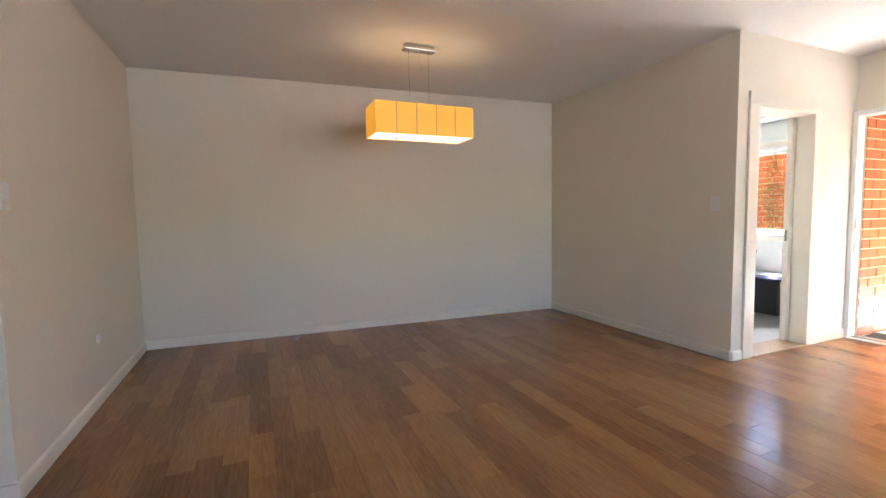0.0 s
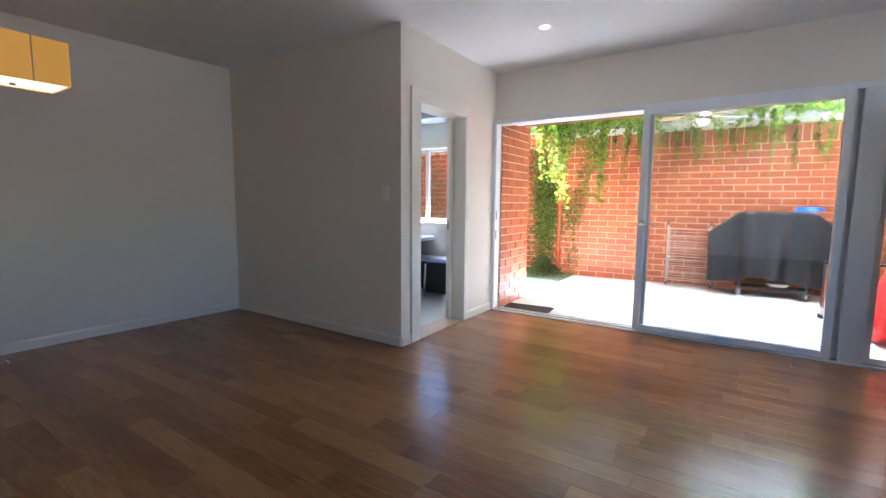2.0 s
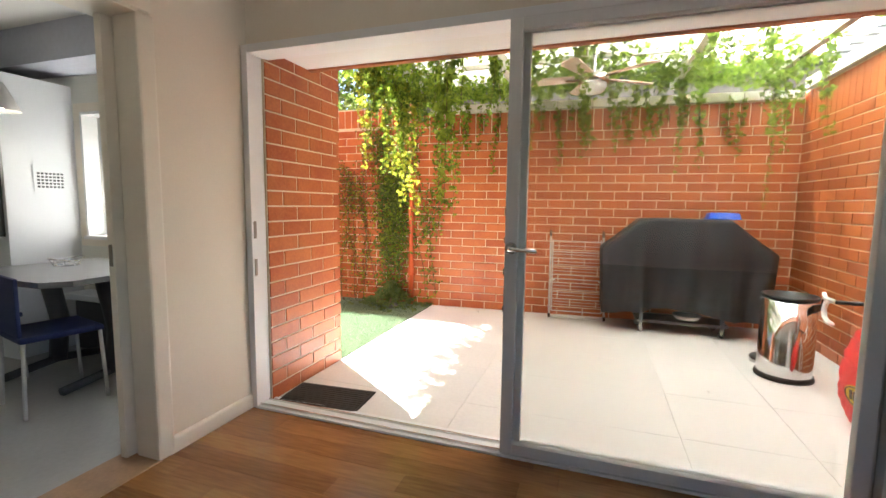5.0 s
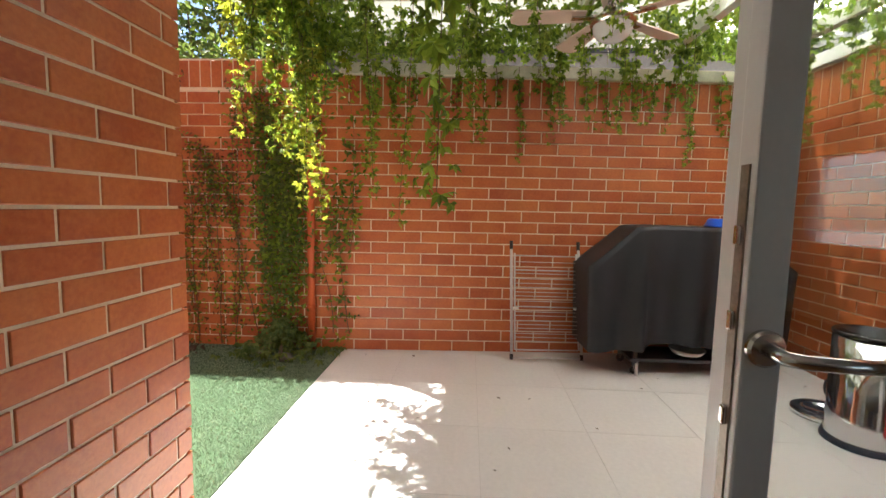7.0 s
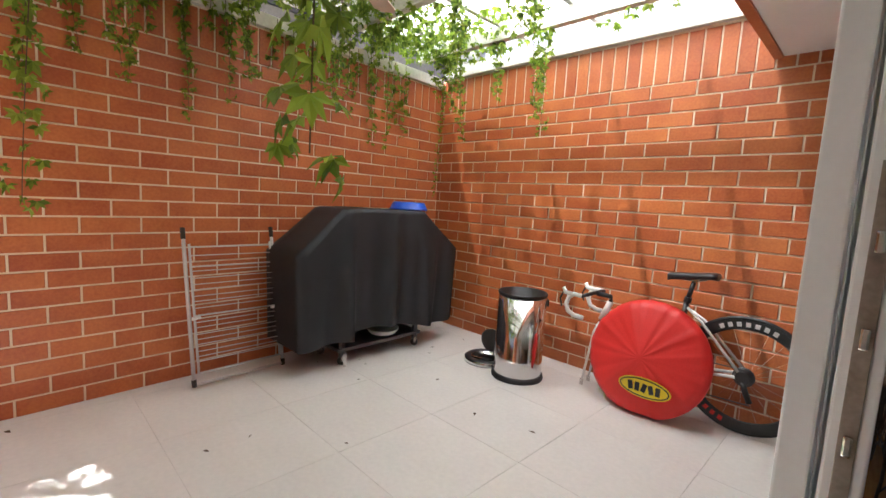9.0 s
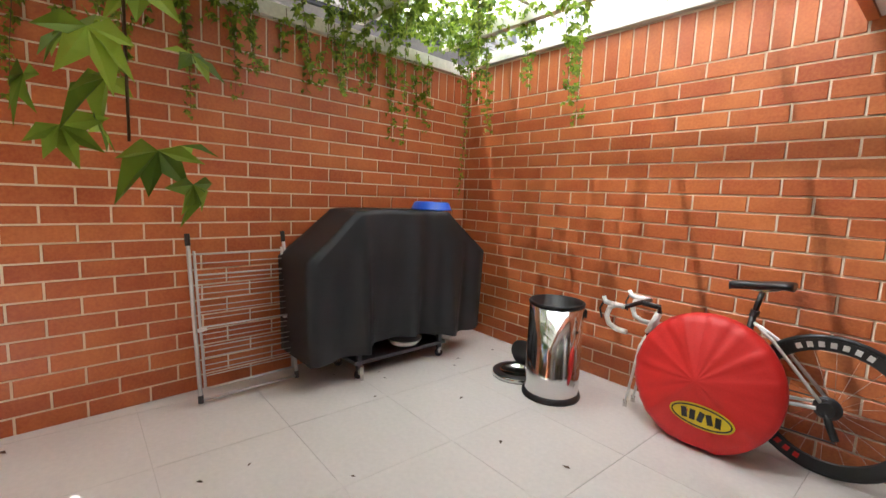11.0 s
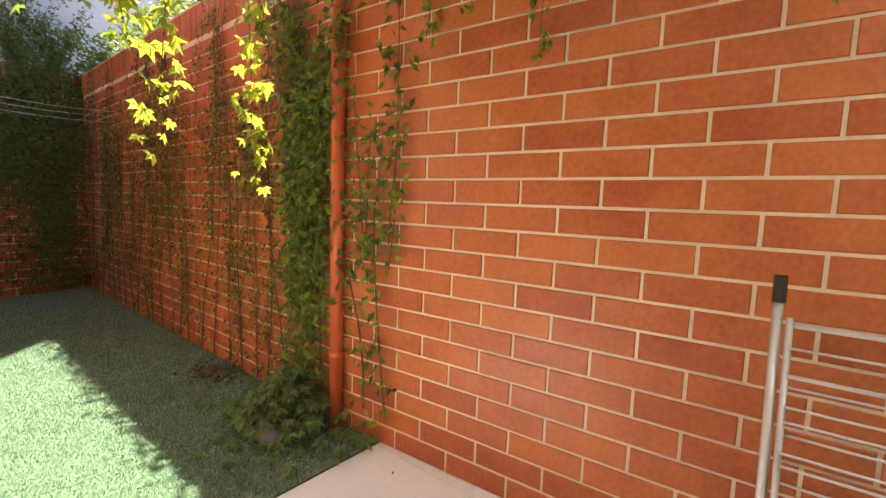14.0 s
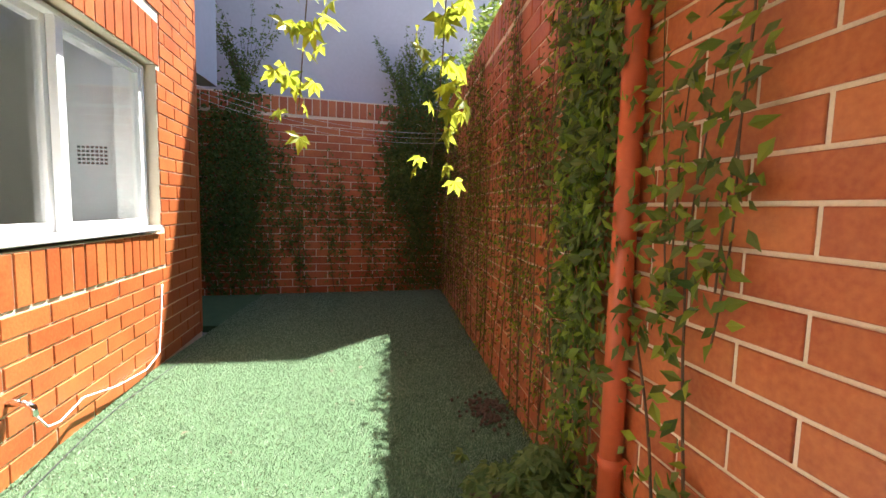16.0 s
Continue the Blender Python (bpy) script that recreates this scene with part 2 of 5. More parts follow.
def lathe(profile, seg=32, m=None):
    """Turn a profile of (radius, height) about z."""
    bm = bmesh.new()
    rings = []
    for r, z in profile:
        if r < 1e-5:
            rings.append([bm.verts.new((0, 0, z))])
        else:
            rings.append([bm.verts.new((r * math.cos(2 * math.pi * k / seg), r * math.sin(2 * math.pi * k / seg), z)) for k in range(seg)])
    for a, b in zip(rings, rings[1:]):
        for k in range(seg):
            j = (k + 1) % seg
            if len(a) == 1 and len(b) > 1:
                bm.faces.new((a[0], b[j], b[k]))
            elif len(b) == 1 and len(a) > 1:
                bm.faces.new((a[k], a[j], b[0]))
            elif len(a) > 1:
                bm.faces.new((a[k], a[j], b[j], b[k]))
    bmesh.ops.recalc_face_normals(bm, faces=bm.faces)
    if m is not None:
        bmesh.ops.transform(bm, matrix=m, verts=bm.verts)
    return bm


def raw(name, verts, faces, mat, parent=None, label="", kind="", smooth=False):
    me = bpy.data.meshes.new(name)
    me.from_pydata(verts, [], faces)
    me.materials.append(mat)
    if smooth:
        me.shade_smooth()
    ob = new(name, me)
    ob.parent = parent
    return tagged(ob, label, kind=kind)


def plain_wall(name, label, a, b, z0, z1, thick, mat, holes=(), category="wall"):
    """Upright wall from a to b; its thickness lies to the left of a->b; holes are (s0, s1, h0, h1) along it."""
    a, b = Vector((*a, 0)), Vector((*b, 0))
    L = (b - a).length
    m = Matrix.Translation(a) @ Matrix.Rotation(math.atan2(b.y - a.y, b.x - a.x), 4, "Z")
    bm = bmesh.new()
    cuts = sorted({0.0, L, *[h[0] for h in holes], *[h[1] for h in holes]})
    for s0, s1 in zip(cuts, cuts[1:]):
        blocked = sorted((h[2], h[3]) for h in holes if h[0] < (s0 + s1) / 2 < h[1])
        z = z0
        for lo, hi in blocked + [(z1, z1)]:
            if lo > z + 1e-4:
                add_box(bm, s0, 0, z, s1, thick, lo)
            z = max(z, hi)
    bmesh.ops.remove_doubles(bm, verts=bm.verts, dist=1e-5)
    ob = mesh_object(name, bm, mat)
    ob.matrix_basis = m
    return tagged(ob, label, category, kind="structure")


rng = random.Random(7)

# ---------- plan ----------
CZ = 2.60                     # living room ceiling
XG = 5.51                     # inner face of the glazed wall
PX, PY = 3.855, 2.213         # corner of the pier by the kitchen door
XL = -0.64                    # dining recess, west wall
YB0, YB1 = 4.765, 4.545       # dining back wall, west and east end
KX0, KX1 = 4.09, 4.865        # kitchen doorway
YS = -1.57                    # patio south wall
FA, FB = (8.39, 2.45), (8.68, YS)   # east wall, patio stretch
EA = (8.42, 7.10)             # north-east garden corner
EB = (5.00, 6.56)
HA, HB = (6.36, 2.15), (6.125, 5.17)  # house facade on the garden

# ---------- living room shell ----------
plain_wall("wall_north_dining", "smooth cream painted dining recess back wall", (PX, YB1), (XL, YB0), 0, CZ, -0.15, WALL)
plain_wall("wall_west_dining", "smooth cream painted side wall of dining recess", (XL, YB0 + 0.1), (XL, 2.345), 0, CZ, -0.15, WALL)
plain_wall("wall_west_return", "cream painted wall beside dining recess", (XL - 0.15, 2.345), (-2.4, 2.345), 0, CZ, -0.15, WALL)
plain_wall("wall_east_dining", "smooth cream painted wall between dining recess and kitchen", (PX, PY), (PX, YB1 + 0.1), 0, CZ, -0.10, WALL)
plain_wall("wall_kitchen_door", "cream painted wall with kitchen doorway", (XG + 0.12, PY), (PX + 0.1, PY), 0, CZ, -0.21, WALL,
           holes=((XG + 0.12 - KX1, XG + 0.12 - KX0, -1, 2.05),))
plain_wall("wall_glazed", "cream painted wall above the sliding patio doors", (XG, -3.0), (XG, PY), 0, CZ, -0.12, WALL,
           holes=((3.0 + YS, 3.0 + PY, -1, 2.10),))
# the hole is an unseen opening, added to let fill light reach the recess
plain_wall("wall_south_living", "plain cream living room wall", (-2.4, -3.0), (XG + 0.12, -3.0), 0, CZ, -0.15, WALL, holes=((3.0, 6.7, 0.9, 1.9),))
plain_wall("wall_west_living", "plain cream living room wall", (-2.4, 2.5), (-2.4, -3.15), 0, CZ, -0.15, WALL)
cl = part("ceiling", box(-2.6, -3.2, CZ, XG + 0.12, 5.0, CZ + 0.15), CEIL)
tagged(cl, "flat white painted plaster ceiling", "ceiling", kind="structure")


def baseboard(a, b, label="white painted wooden baseboard with rounded top"):
    a, b = Vector((*a, 0)), Vector((*b, 0))
    L = (b - a).length
    bm = bmesh.new()
    prof = [(0, 0), (0.016, 0), (0.016, 0.068), (0.012, 0.078), (0.004, 0.083), (0, 0.083)]
    for s in (0, L):
        for y, z in prof:
            bm.verts.new((s, y, z))
    bm.verts.ensure_lookup_table()
    n = len(prof)
    for k in range(n):
        bm.faces.new([bm.verts[i] for i in (k, (k + 1) % n, n + (k + 1) % n, n + k)])
    bm.faces.new([bm.verts[i] for i in range(n)])
    bm.faces.new([bm.verts[n + i] for i in reversed(range(n))])
    bmesh.ops.recalc_face_normals(bm, faces=bm.faces)
    ob = mesh_object("baseboard", bm, TRIM)
    ob.matrix_basis = Matrix.Translation(a) @ Matrix.Rotation(math.atan2(b.y - a.y, b.x - a.x), 4, "Z")
    tagged(ob, label, "baseboard", kind="structure")


baseboard((PX, YB1), (XL, YB0))
baseboard((XL, YB0), (XL, 2.345))
baseboard((PX, PY), (PX, YB1))
baseboard((KX0 - 0.12, PY), (PX, PY))
baseboard((XG, PY), (KX1 + 0.05, PY))

# return wall's baseboard faces south
bb = part("baseboard", box(-2.4, 2.329, 0, XL + 0.016, 2.345, 0.08, 0.004), TRIM)
tagged(bb, "white painted wooden baseboard with rounded top", "baseboard", kind="structure")

# ---------- kitchen doorway ----------
door = thing("door_1", "cream painted kitchen doorway with pocket door slid open", "door", Matrix(), kind="structure")
part("casing", box(KX0 - 0.115, PY - 0.022, 0, KX0, PY, 2.05, 0.008), TRIM, door)
part("casing", box(KX0 - 0.115, PY - 0.022, 2.05, KX1 + 0.06, PY, 2.15, 0.008), TRIM, door)
part("jamb", box(KX0 - 0.004, PY - 0.018, 0, KX0 + 0.018, PY + 0.225, 2.045, 0.006), TRIM, door)
part("jamb", box(KX1 - 0.012, PY - 0.018, 0, KX1 + 0.075, PY + 0.13, 2.045, 0.012), TRIM, door)
part("head", box(KX0, PY - 0.018, 2.035, KX1, PY + 0.225, 2.055, 0.004), TRIM, door)
leaf = part("door_leaf", box(KX1 - 0.055, PY + 0.137, 0.012, KX1 + 0.5, PY + 0.178, 2.033, 0.003), TRIM, door, "cream painted pocket door leaf")
part("finger_pull", box(KX1 - 0.060, PY + 0.148, 0.93, KX1 - 0.050, PY + 0.168, 1.03, 0.004), BRONZE, leaf, "small dark bronze pull")
th = part("threshold", box(KX0, PY - 0.02, -0.01, KX1, PY + 0.215, 0.006, 0.003), SILLWOOD)
tagged(th, "worn light wooden threshold in kitchen doorway", "threshold", kind="structure")

# ---------- glazed sliding doors ----------
XF = XG + 0.02
win = thing("window_1", "white aluminium sliding patio door slid half open", "sliding door", kind="structure")
part("frame", box(XG - 0.05, PY - 0.045, 0, XG + 0.065, PY - 0.003, 2.10, 0.004), WHITEFRAME, win)
part("track", box(XG - 0.05, YS, 2.055, XG + 0.10, PY - 0.045, 2.10, 0.004), WHITEFRAME, win)
part("track", box(XG - 0.05, YS, -0.01, XG + 0.10, PY - 0.045, 0.012, 0.003), WHITEFRAME, win)
part("rail", box(XG - 0.028, YS, 0.012, XG - 0.022, PY - 0.05, 0.024), STEEL, win)
part("rail", box(XG + 0.045, YS, 0.012, XG + 0.051, PY - 0.05, 0.024), STEEL, win)


def panel(name, x0, x1, y0, y1, z0, z1, stile, rail, parent):
    p = part(name, box(x0, y0, z0, x1, y0 + stile, z1, 0.004), WHITEFRAME, parent)
    part("stile", box(x0, y1 - stile, z0, x1, y1, z1, 0.004), WHITEFRAME, p)
    part("rail", box(x0 + 0.002, y0 + stile, z0, x1 - 0.002, y1 - stile, z0 + rail, 0.003), WHITEFRAME, p)
    part("rail", box(x0 + 0.002, y0 + stile, z1 - rail, x1 - 0.002, y1 - stile, z1, 0.003), WHITEFRAME, p)
    xm = (x0 + x1) / 2
    g = part("pane", box(xm - 0.003, y0 + stile - 0.01, z0 + rail - 0.01, xm + 0.003, y1 - stile + 0.01, z1 - rail + 0.01), GLASS, p)
    g.visible_shadow = False
    return p


YE = 0.695
sash = panel("sash", XG - 0.05, XG - 0.003, -0.74, YE, 0.02, 2.058, 0.058, 0.052, win)
fixed = panel("fixed_panel", XG + 0.008, XG + 0.05, -0.78, YE - 0.012, 0.014, 2.055, 0.075, 0.05, win)
part("post", box(XG - 0.04, -0.93, 0.012, XG + 0.09, -0.782, 2.056, 0.004), WHITEFRAME, win)
panel("side_panel", XG + 0.012, XG + 0.06, YS + 0.003, -0.935, 0.014, 2.055, 0.04, 0.045, win)
# lever handle and edge lock of the sash
part("lock_plate", box(XG - 0.036, YE - 0.001, 0.62, XG - 0.016, YE + 0.003, 1.30, 0.001), BRONZE, sash, "dark worn steel lock strip")
for z in (0.72, 0.90, 1.05, 1.18):
    part("keeper", box(XG - 0.032, YE + 0.001, z, XG - 0.021, YE + 0.010, z + 0.03, 0.003), STEEL, sash)
part("rose", lathe([(0, 0), (0.028, 0), (0.028, 0.008), (0.024, 0.012), (0, 0.012)], 24, pose(XG - 0.050, YE - 0.03, 1.03, 0, -90, 0)), STEEL, sash, smooth=False)
part("lever", tube([(XG - 0.055, YE - 0.03, 1.03), (XG - 0.10, YE - 0.03, 1.03), (XG - 0.112, YE - 0.045, 1.03), (XG - 0.114, YE - 0.09, 1.028), (XG - 0.114, YE - 0.155, 1.026)], 0.0105, 10), STEEL, sash, "brushed steel lever handle", True)
for z in (0.80, 1.02):
    part("strike", box(XG - 0.035, PY - 0.049, z, XG - 0.015, PY - 0.043, z + 0.10, 0.002), BRONZE, win, "steel strike plate")

# ---------- soffit and upper house ----------
so = part("soffit", box(XG + 0.121, YS - 0.25, 2.11, 5.985, 2.15, 2.24, 0.003), SOFFIT)
tagged(so, "white plastered soffit slab over patio doors", "soffit", kind="structure")
fa = part("trim", box(5.986, YS - 0.25, 2.10, 6.03, 2.15, 2.62), BRICK)
tagged(fa, "orange brick fascia of the overhanging slab", "fascia", kind="structure")
up = part("wall_upper", box(XG + 0.13, YS - 0.3, 2.245, 5.98, 6.0, 5.2), STUCCO)
tagged(up, "plain upper wall of the house", "wall", kind="structure")
rf = part("roof", box(-2.6, -3.2, 5.2, 6.4, 6.0, 5.4), STUCCO)
tagged(rf, "flat roof slab of the house", "roof", kind="structure")

# ---------- grounds ----------
gr = part("ground", box(-40, -40, -0.4, 60, 60, -0.06), STONE)
tagged(gr, "bare ground around the house", "ground", kind="structure")
sf = part("floor_bed", box(-2.5, -3.1, -0.059, XG + 0.0, 4.9, -0.012), SEAM)
tagged(sf, "dark bed below the hardwood floor", "floor", kind="structure")

# ---------- kitchen ----------
kf = part("floor_kitchen", box(PX + 0.1, PY + 0.21, -0.05, 6.04, 5.06, -0.004), KTILE)
tagged(kf, "grey tiled kitchen floor", "floor", kind="structure")
kc = part("ceiling_kitchen", box(PX + 0.1, PY + 0.21, 2.52, 6.04, 5.06, 2.62), CEIL)
tagged(kc, "white kitchen ceiling", "ceiling", kind="structure")
plain_wall("wall_kitchen_north", "pale kitchen wall", (5.97, 5.0), (PX + 0.1, 5.0), 0, 2.52, -0.12, KWALL)
plain_wall("wall_kitchen_west", "pale kitchen wall", (PX + 0.104, 5.1), (PX + 0.104, PY + 0.21), 0, 2.52, 0.02, KWALL)
WY0, WY1, WZ0, WZ1 = 2.76, 4.39, 0.915, 1.955
plain_wall("wall_kitchen_window", "pale kitchen wall around the window", (6.10, PY + 0.212), (5.92, 5.0), 0, 2.52, -0.06, KWALL,
           holes=((WY0 - PY - 0.212, WY1 - PY - 0.212, WZ0, WZ1),))
kw = thing("window_2", "white aluminium sliding kitchen window", "window", pose(HA[0] + 0.03, HA[1], 0, 0, 0, 3.9) @ Matrix.Translation((-HA[0], -HA[1], 0)), kind="structure")
for y0, y1 in ((WY0, 3.60), (3.55, WY1)):
    x = 6.16 if y0 == WY0 else 6.205
    panel("sash", x, x + 0.04, y0 + 0.01, y1 - 0.01, WZ0 + 0.02, WZ1 - 0.02, 0.055, 0.045, kw)
part("frame", box(6.075, WY0 + 0.002, WZ1 - 0.025, 6.25, WY1 - 0.002, WZ1 - 0.002, 0.003), WHITEFRAME, kw)
part("frame", box(6.075, WY1 - 0.025, WZ0 + 0.02, 6.25, WY1 - 0.002, WZ1 - 0.027, 0.003), WHITEFRAME, kw)
part("frame", box(6.075, WY0 + 0.002, WZ0 + 0.02, 6.25, WY0 + 0.025, WZ1 - 0.027, 0.003), WHITEFRAME, kw)
part("window_sill", box(6.05, WY0 - 0.002, WZ0 - 0.012, 6.33, WY1 + 0.0, WZ0 + 0.018, 0.005), WHITEFRAME, kw, "white painted sill")
for bx in ((WY0 - 0.07, WY1 + 0.07, WZ1, WZ1 + 0.07), (WY0 - 0.07, WY0, WZ0, WZ1), (WY1, WY1 + 0.07, WZ0, WZ1), (WY0 - 0.07, WY1 + 0.07, WZ0 - 0.07, WZ0 - 0.013)):
    part("inner_casing", box(6.082, bx[0], bx[2], 6.0995, bx[1], bx[3], 0.004), TRIM, kw)

# ---------- pergola over the patio ----------
def along(a, b, s):
    return a[0] + (b[0] - a[0]) * s, a[1] + (b[1] - a[1]) * s


perg = thing("pergola", "weathered white timber pergola with translucent corrugated roof, vines growing through", "pergola")
fdir = math.degrees(math.atan2(FB[1] - FA[1], FB[0] - FA[0]))
fl_len = math.hypot(FB[0] - FA[0], FB[1] - FA[1])
mf = pose(FA[0], FA[1], 0, 0, 0, fdir)
part("wall_beam", box(0.27, -0.035, 2.285, fl_len - 0.02, 0.03, 2.375, 0.006, mf), BEAMPAINT, perg)
part("wall_beam", box(6.1, YS - 0.03, 2.36, 8.62, YS + 0.04, 2.46, 0.006), BEAMPAINT, perg)
part("edge_beam", box(6.04, 2.10, 2.42, 8.40, 2.17, 2.53, 0.006), BEAMPAINT, perg)
part("wall_plate", box(6.031, YS, 2.44, 6.09, 2.17, 2.56, 0.004), BEAMPAINT, perg)
for y in (1.13, 0.44, -0.40, -1.2):
    part("rafter", box(6.09, y - 0.03, 2.43, 8.60, y + 0.03, 2.53, 0.005), BEAMPAINT, perg)
for x in (6.5, 7.1, 7.7, 8.3):
    part("purlin", box(x - 0.02, YS, 2.535, x + 0.02, 2.17, 2.575, 0.003), BEAMPAINT, perg)
part("post_strut", box(-0.025, -0.025, 0, 0.025, 0.025, 0.30, 0.004, pose(8.37, 2.14, 2.29, 0, -8, 0)), BEAMPAINT, perg)
# corrugated sheets, ribs along the y axis: dimmed ones under the vines to darken the east wall, clearer ones by the
# south wall to let sun reach it
for x0, x1, y0, y1, mt, lab in ((6.02, 8.72, 0.05, 2.27, SHEET_DULL, "dimmed translucent corrugated sheet"),
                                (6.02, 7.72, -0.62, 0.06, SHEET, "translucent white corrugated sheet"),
                                (7.66, 8.72, -0.62, 0.058, SHEET_DULL, "dimmed translucent corrugated sheet"),
                                (6.02, 8.72, YS - 0.15, -0.60, SHEET_CLEAR, "clear corrugated sheet along the patio wall")):
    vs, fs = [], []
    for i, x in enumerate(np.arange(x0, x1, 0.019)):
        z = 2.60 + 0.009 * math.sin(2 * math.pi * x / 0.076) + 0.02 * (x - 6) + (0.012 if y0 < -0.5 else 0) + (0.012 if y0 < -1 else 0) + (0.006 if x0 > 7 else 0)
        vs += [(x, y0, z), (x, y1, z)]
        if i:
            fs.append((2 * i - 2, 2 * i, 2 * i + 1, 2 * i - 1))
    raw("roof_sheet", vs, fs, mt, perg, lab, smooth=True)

fan = thing("ceiling_fan", "ceiling fan with pale wooden blades and opal glass lamp bowl", "ceiling fan", pose(7.32, 0.36, 2.20))
part("rod", tube([(0, 0, 0.10), (0, 0, 0.335)], 0.014, 10), STEEL, fan)
part("motor", lathe([(0, 0.115), (0.06, 0.115), (0.115, 0.09), (0.125, 0.05), (0.115, 0.02), (0, 0.02)], 32), STEEL, fan, smooth=True)
part("lamp_bowl", lathe([(0.105, 0.022), (0.102, -0.005), (0.085, -0.035), (0.055, -0.055), (0, -0.062)], 32), OPAL, fan, "opal glass bowl", True)
part("pull_chain", tube([(0.06, 0, -0.03), (0.06, 0.0, -0.16)], 0.0018, 5), STEEL, fan)
for k in range(5):
    a = 17 + 72 * k
    bm = bmesh.new()
    for z in (0.066, 0.074):
        for px, py in ((0.15, -0.045), (0.5, -0.066), (0.545, -0.045), (0.55, 0.03), (0.52, 0.066), (0.15, 0.05)):
            bm.verts.new((px, py, z + py * 0.18))
    bm.verts.ensure_lookup_table()
    bm.faces.new([bm.verts[i] for i in reversed(range(6))])
    bm.faces.new([bm.verts[6 + i] for i in range(6)])
    for i in range(6):
        j = (i + 1) % 6
        bm.faces.new([bm.verts[q] for q in (i, j, 6 + j, 6 + i)])
    part("blade", bm, BLADEWOOD, fan, m=pose(0, 0, 0, 0, 0, a))
    part("bracket", box(0.10, -0.02, 0.058, 0.22, 0.02, 0.066, 0.002), STEEL, fan, m=pose(0, 0, 0, 0, 0, a))

# ---------- neighbours ----------
nb = thing("neighbour_building", "tall plain white stucco building behind the garden wall", "building", kind="structure")
bm = bmesh.new()
outline = [(-6, 0.0), (15, 0.0), (15, 3.8), (9.6, 3.8), (9.44, 6.0), (9.3, 7.7), (-6, 7.7)]
for yy in (7.34, 9.0):
    for px, pz in outline:
        bm.verts.new((px, yy + (px - 8.4) * 0.05, pz))
bm.verts.ensure_lookup_table()
n = len(outline)
bm.faces.new([bm.verts[i] for i in range(n)])
bm.faces.new([bm.verts[n + i] for i in reversed(range(n))])
for i in range(n):
    bm.faces.new([bm.verts[q] for q in (i, n + i, n + (i + 1) % n, (i + 1) % n)])
bmesh.ops.recalc_face_normals(bm, faces=bm.faces)
part("wall", bm, STUCCO, nb)
ne = thing("neighbour_eaves", "grey weathered neighbouring shed roof behind the patio wall", "roof", kind="structure")
part("wall", box(9.3, -3, 0, 9.5, 3.2, 2.75), STONE, ne)
for k in range(7):
    part("roof_slat", box(9.22, -3, 2.78 + 0.075 * k, 9.26, 3.2, 2.84 + 0.075 * k, 0.004), BEAMPAINT, ne)
part("eaves", box(9.27, -3, 2.752, 11, 3.2, 3.32), DARKGREY, ne)
ns = thing("neighbour_south", "pale neighbouring wall south of the patio", "wall", kind="structure")
part("wall", box(4.5, -2.9, 0, 9.29, -2.7, 3.4), STUCCO, ns)

# ---------- drying rack leaning on the wall ----------
rb0, rt0 = Vector((8.285, 0.735, 0.0)), Vector((8.44, 0.755, 0.965))
rb1, rt1 = Vector((8.325, 0.165, 0.0)), Vector((8.475, 0.205, 0.965))
rack = thing("drying_rack", "folded grey metal clothes drying rack leaning on the brick wall", "drying rack")


def on_rack(u, v, off=0.0):
    p = (rb0.lerp(rb1, u)).lerp(rt0.lerp(rt1, u), v)
    return p + Vector((-off, 0, 0))


for u in (0.0, 1.0):
    part("leg", tube([on_rack(u, 0.02), on_rack(u, 0.98)], 0.0115, 8), GREYMETAL, rack, smooth=True)
    part("inner_leg", tube([on_rack(u + (0.045 if u == 0 else -0.045), 0.10, 0.018), on_rack(u + (0.045 if u == 0 else -0.045), 0.90, 0.018)], 0.0075, 8), GREYMETAL, rack, smooth=True)
    part("end_cap", tube([on_rack(u, 0.93), on_rack(u, 1.0)], 0.0145, 8), BLACK, rack, "black plastic end cap")
    part("foot", tube([on_rack(u, 0.015), on_rack(u, 0.06)], 0.0145, 8), BLACK, rack, "black plastic foot")
    part("hinge", tube([on_rack(u + (0.02 if u == 0 else -0.02), 0.44, 0.02), on_rack(u + (0.10 if u == 0 else -0.10), 0.445, 0.022)], 0.012, 8), WHITEPL, rack, "white plastic hinge clip")
part("bottom_bar", tube([on_rack(0, 0.03), on_rack(1, 0.03)], 0.0085, 8), GREYMETAL, rack, smooth=True)
part("bottom_bar", tube([on_rack(0.05, 0.10, 0.018), on_rack(0.95, 0.10, 0.018)], 0.006, 8), GREYMETAL, rack, smooth=True)
for i, v in enumerate((0.17, 0.205, 0.24, 0.275, 0.31, 0.345, 0.38, 0.415, 0.46, 0.50, 0.545, 0.58, 0.615, 0.65, 0.69, 0.73, 0.76, 0.83, 0.88)):
    thick = 0.0058 if v in (0.46, 0.76, 0.88) else 0.0034
    part("wire", tube([on_rack(0.05, v, 0.012 + 0.012 * (i % 3)), on_rack(0.95, v - 0.004, 0.012 + 0.012 * (i % 3))], thick, 6), GREYMETAL, rack, smooth=True)

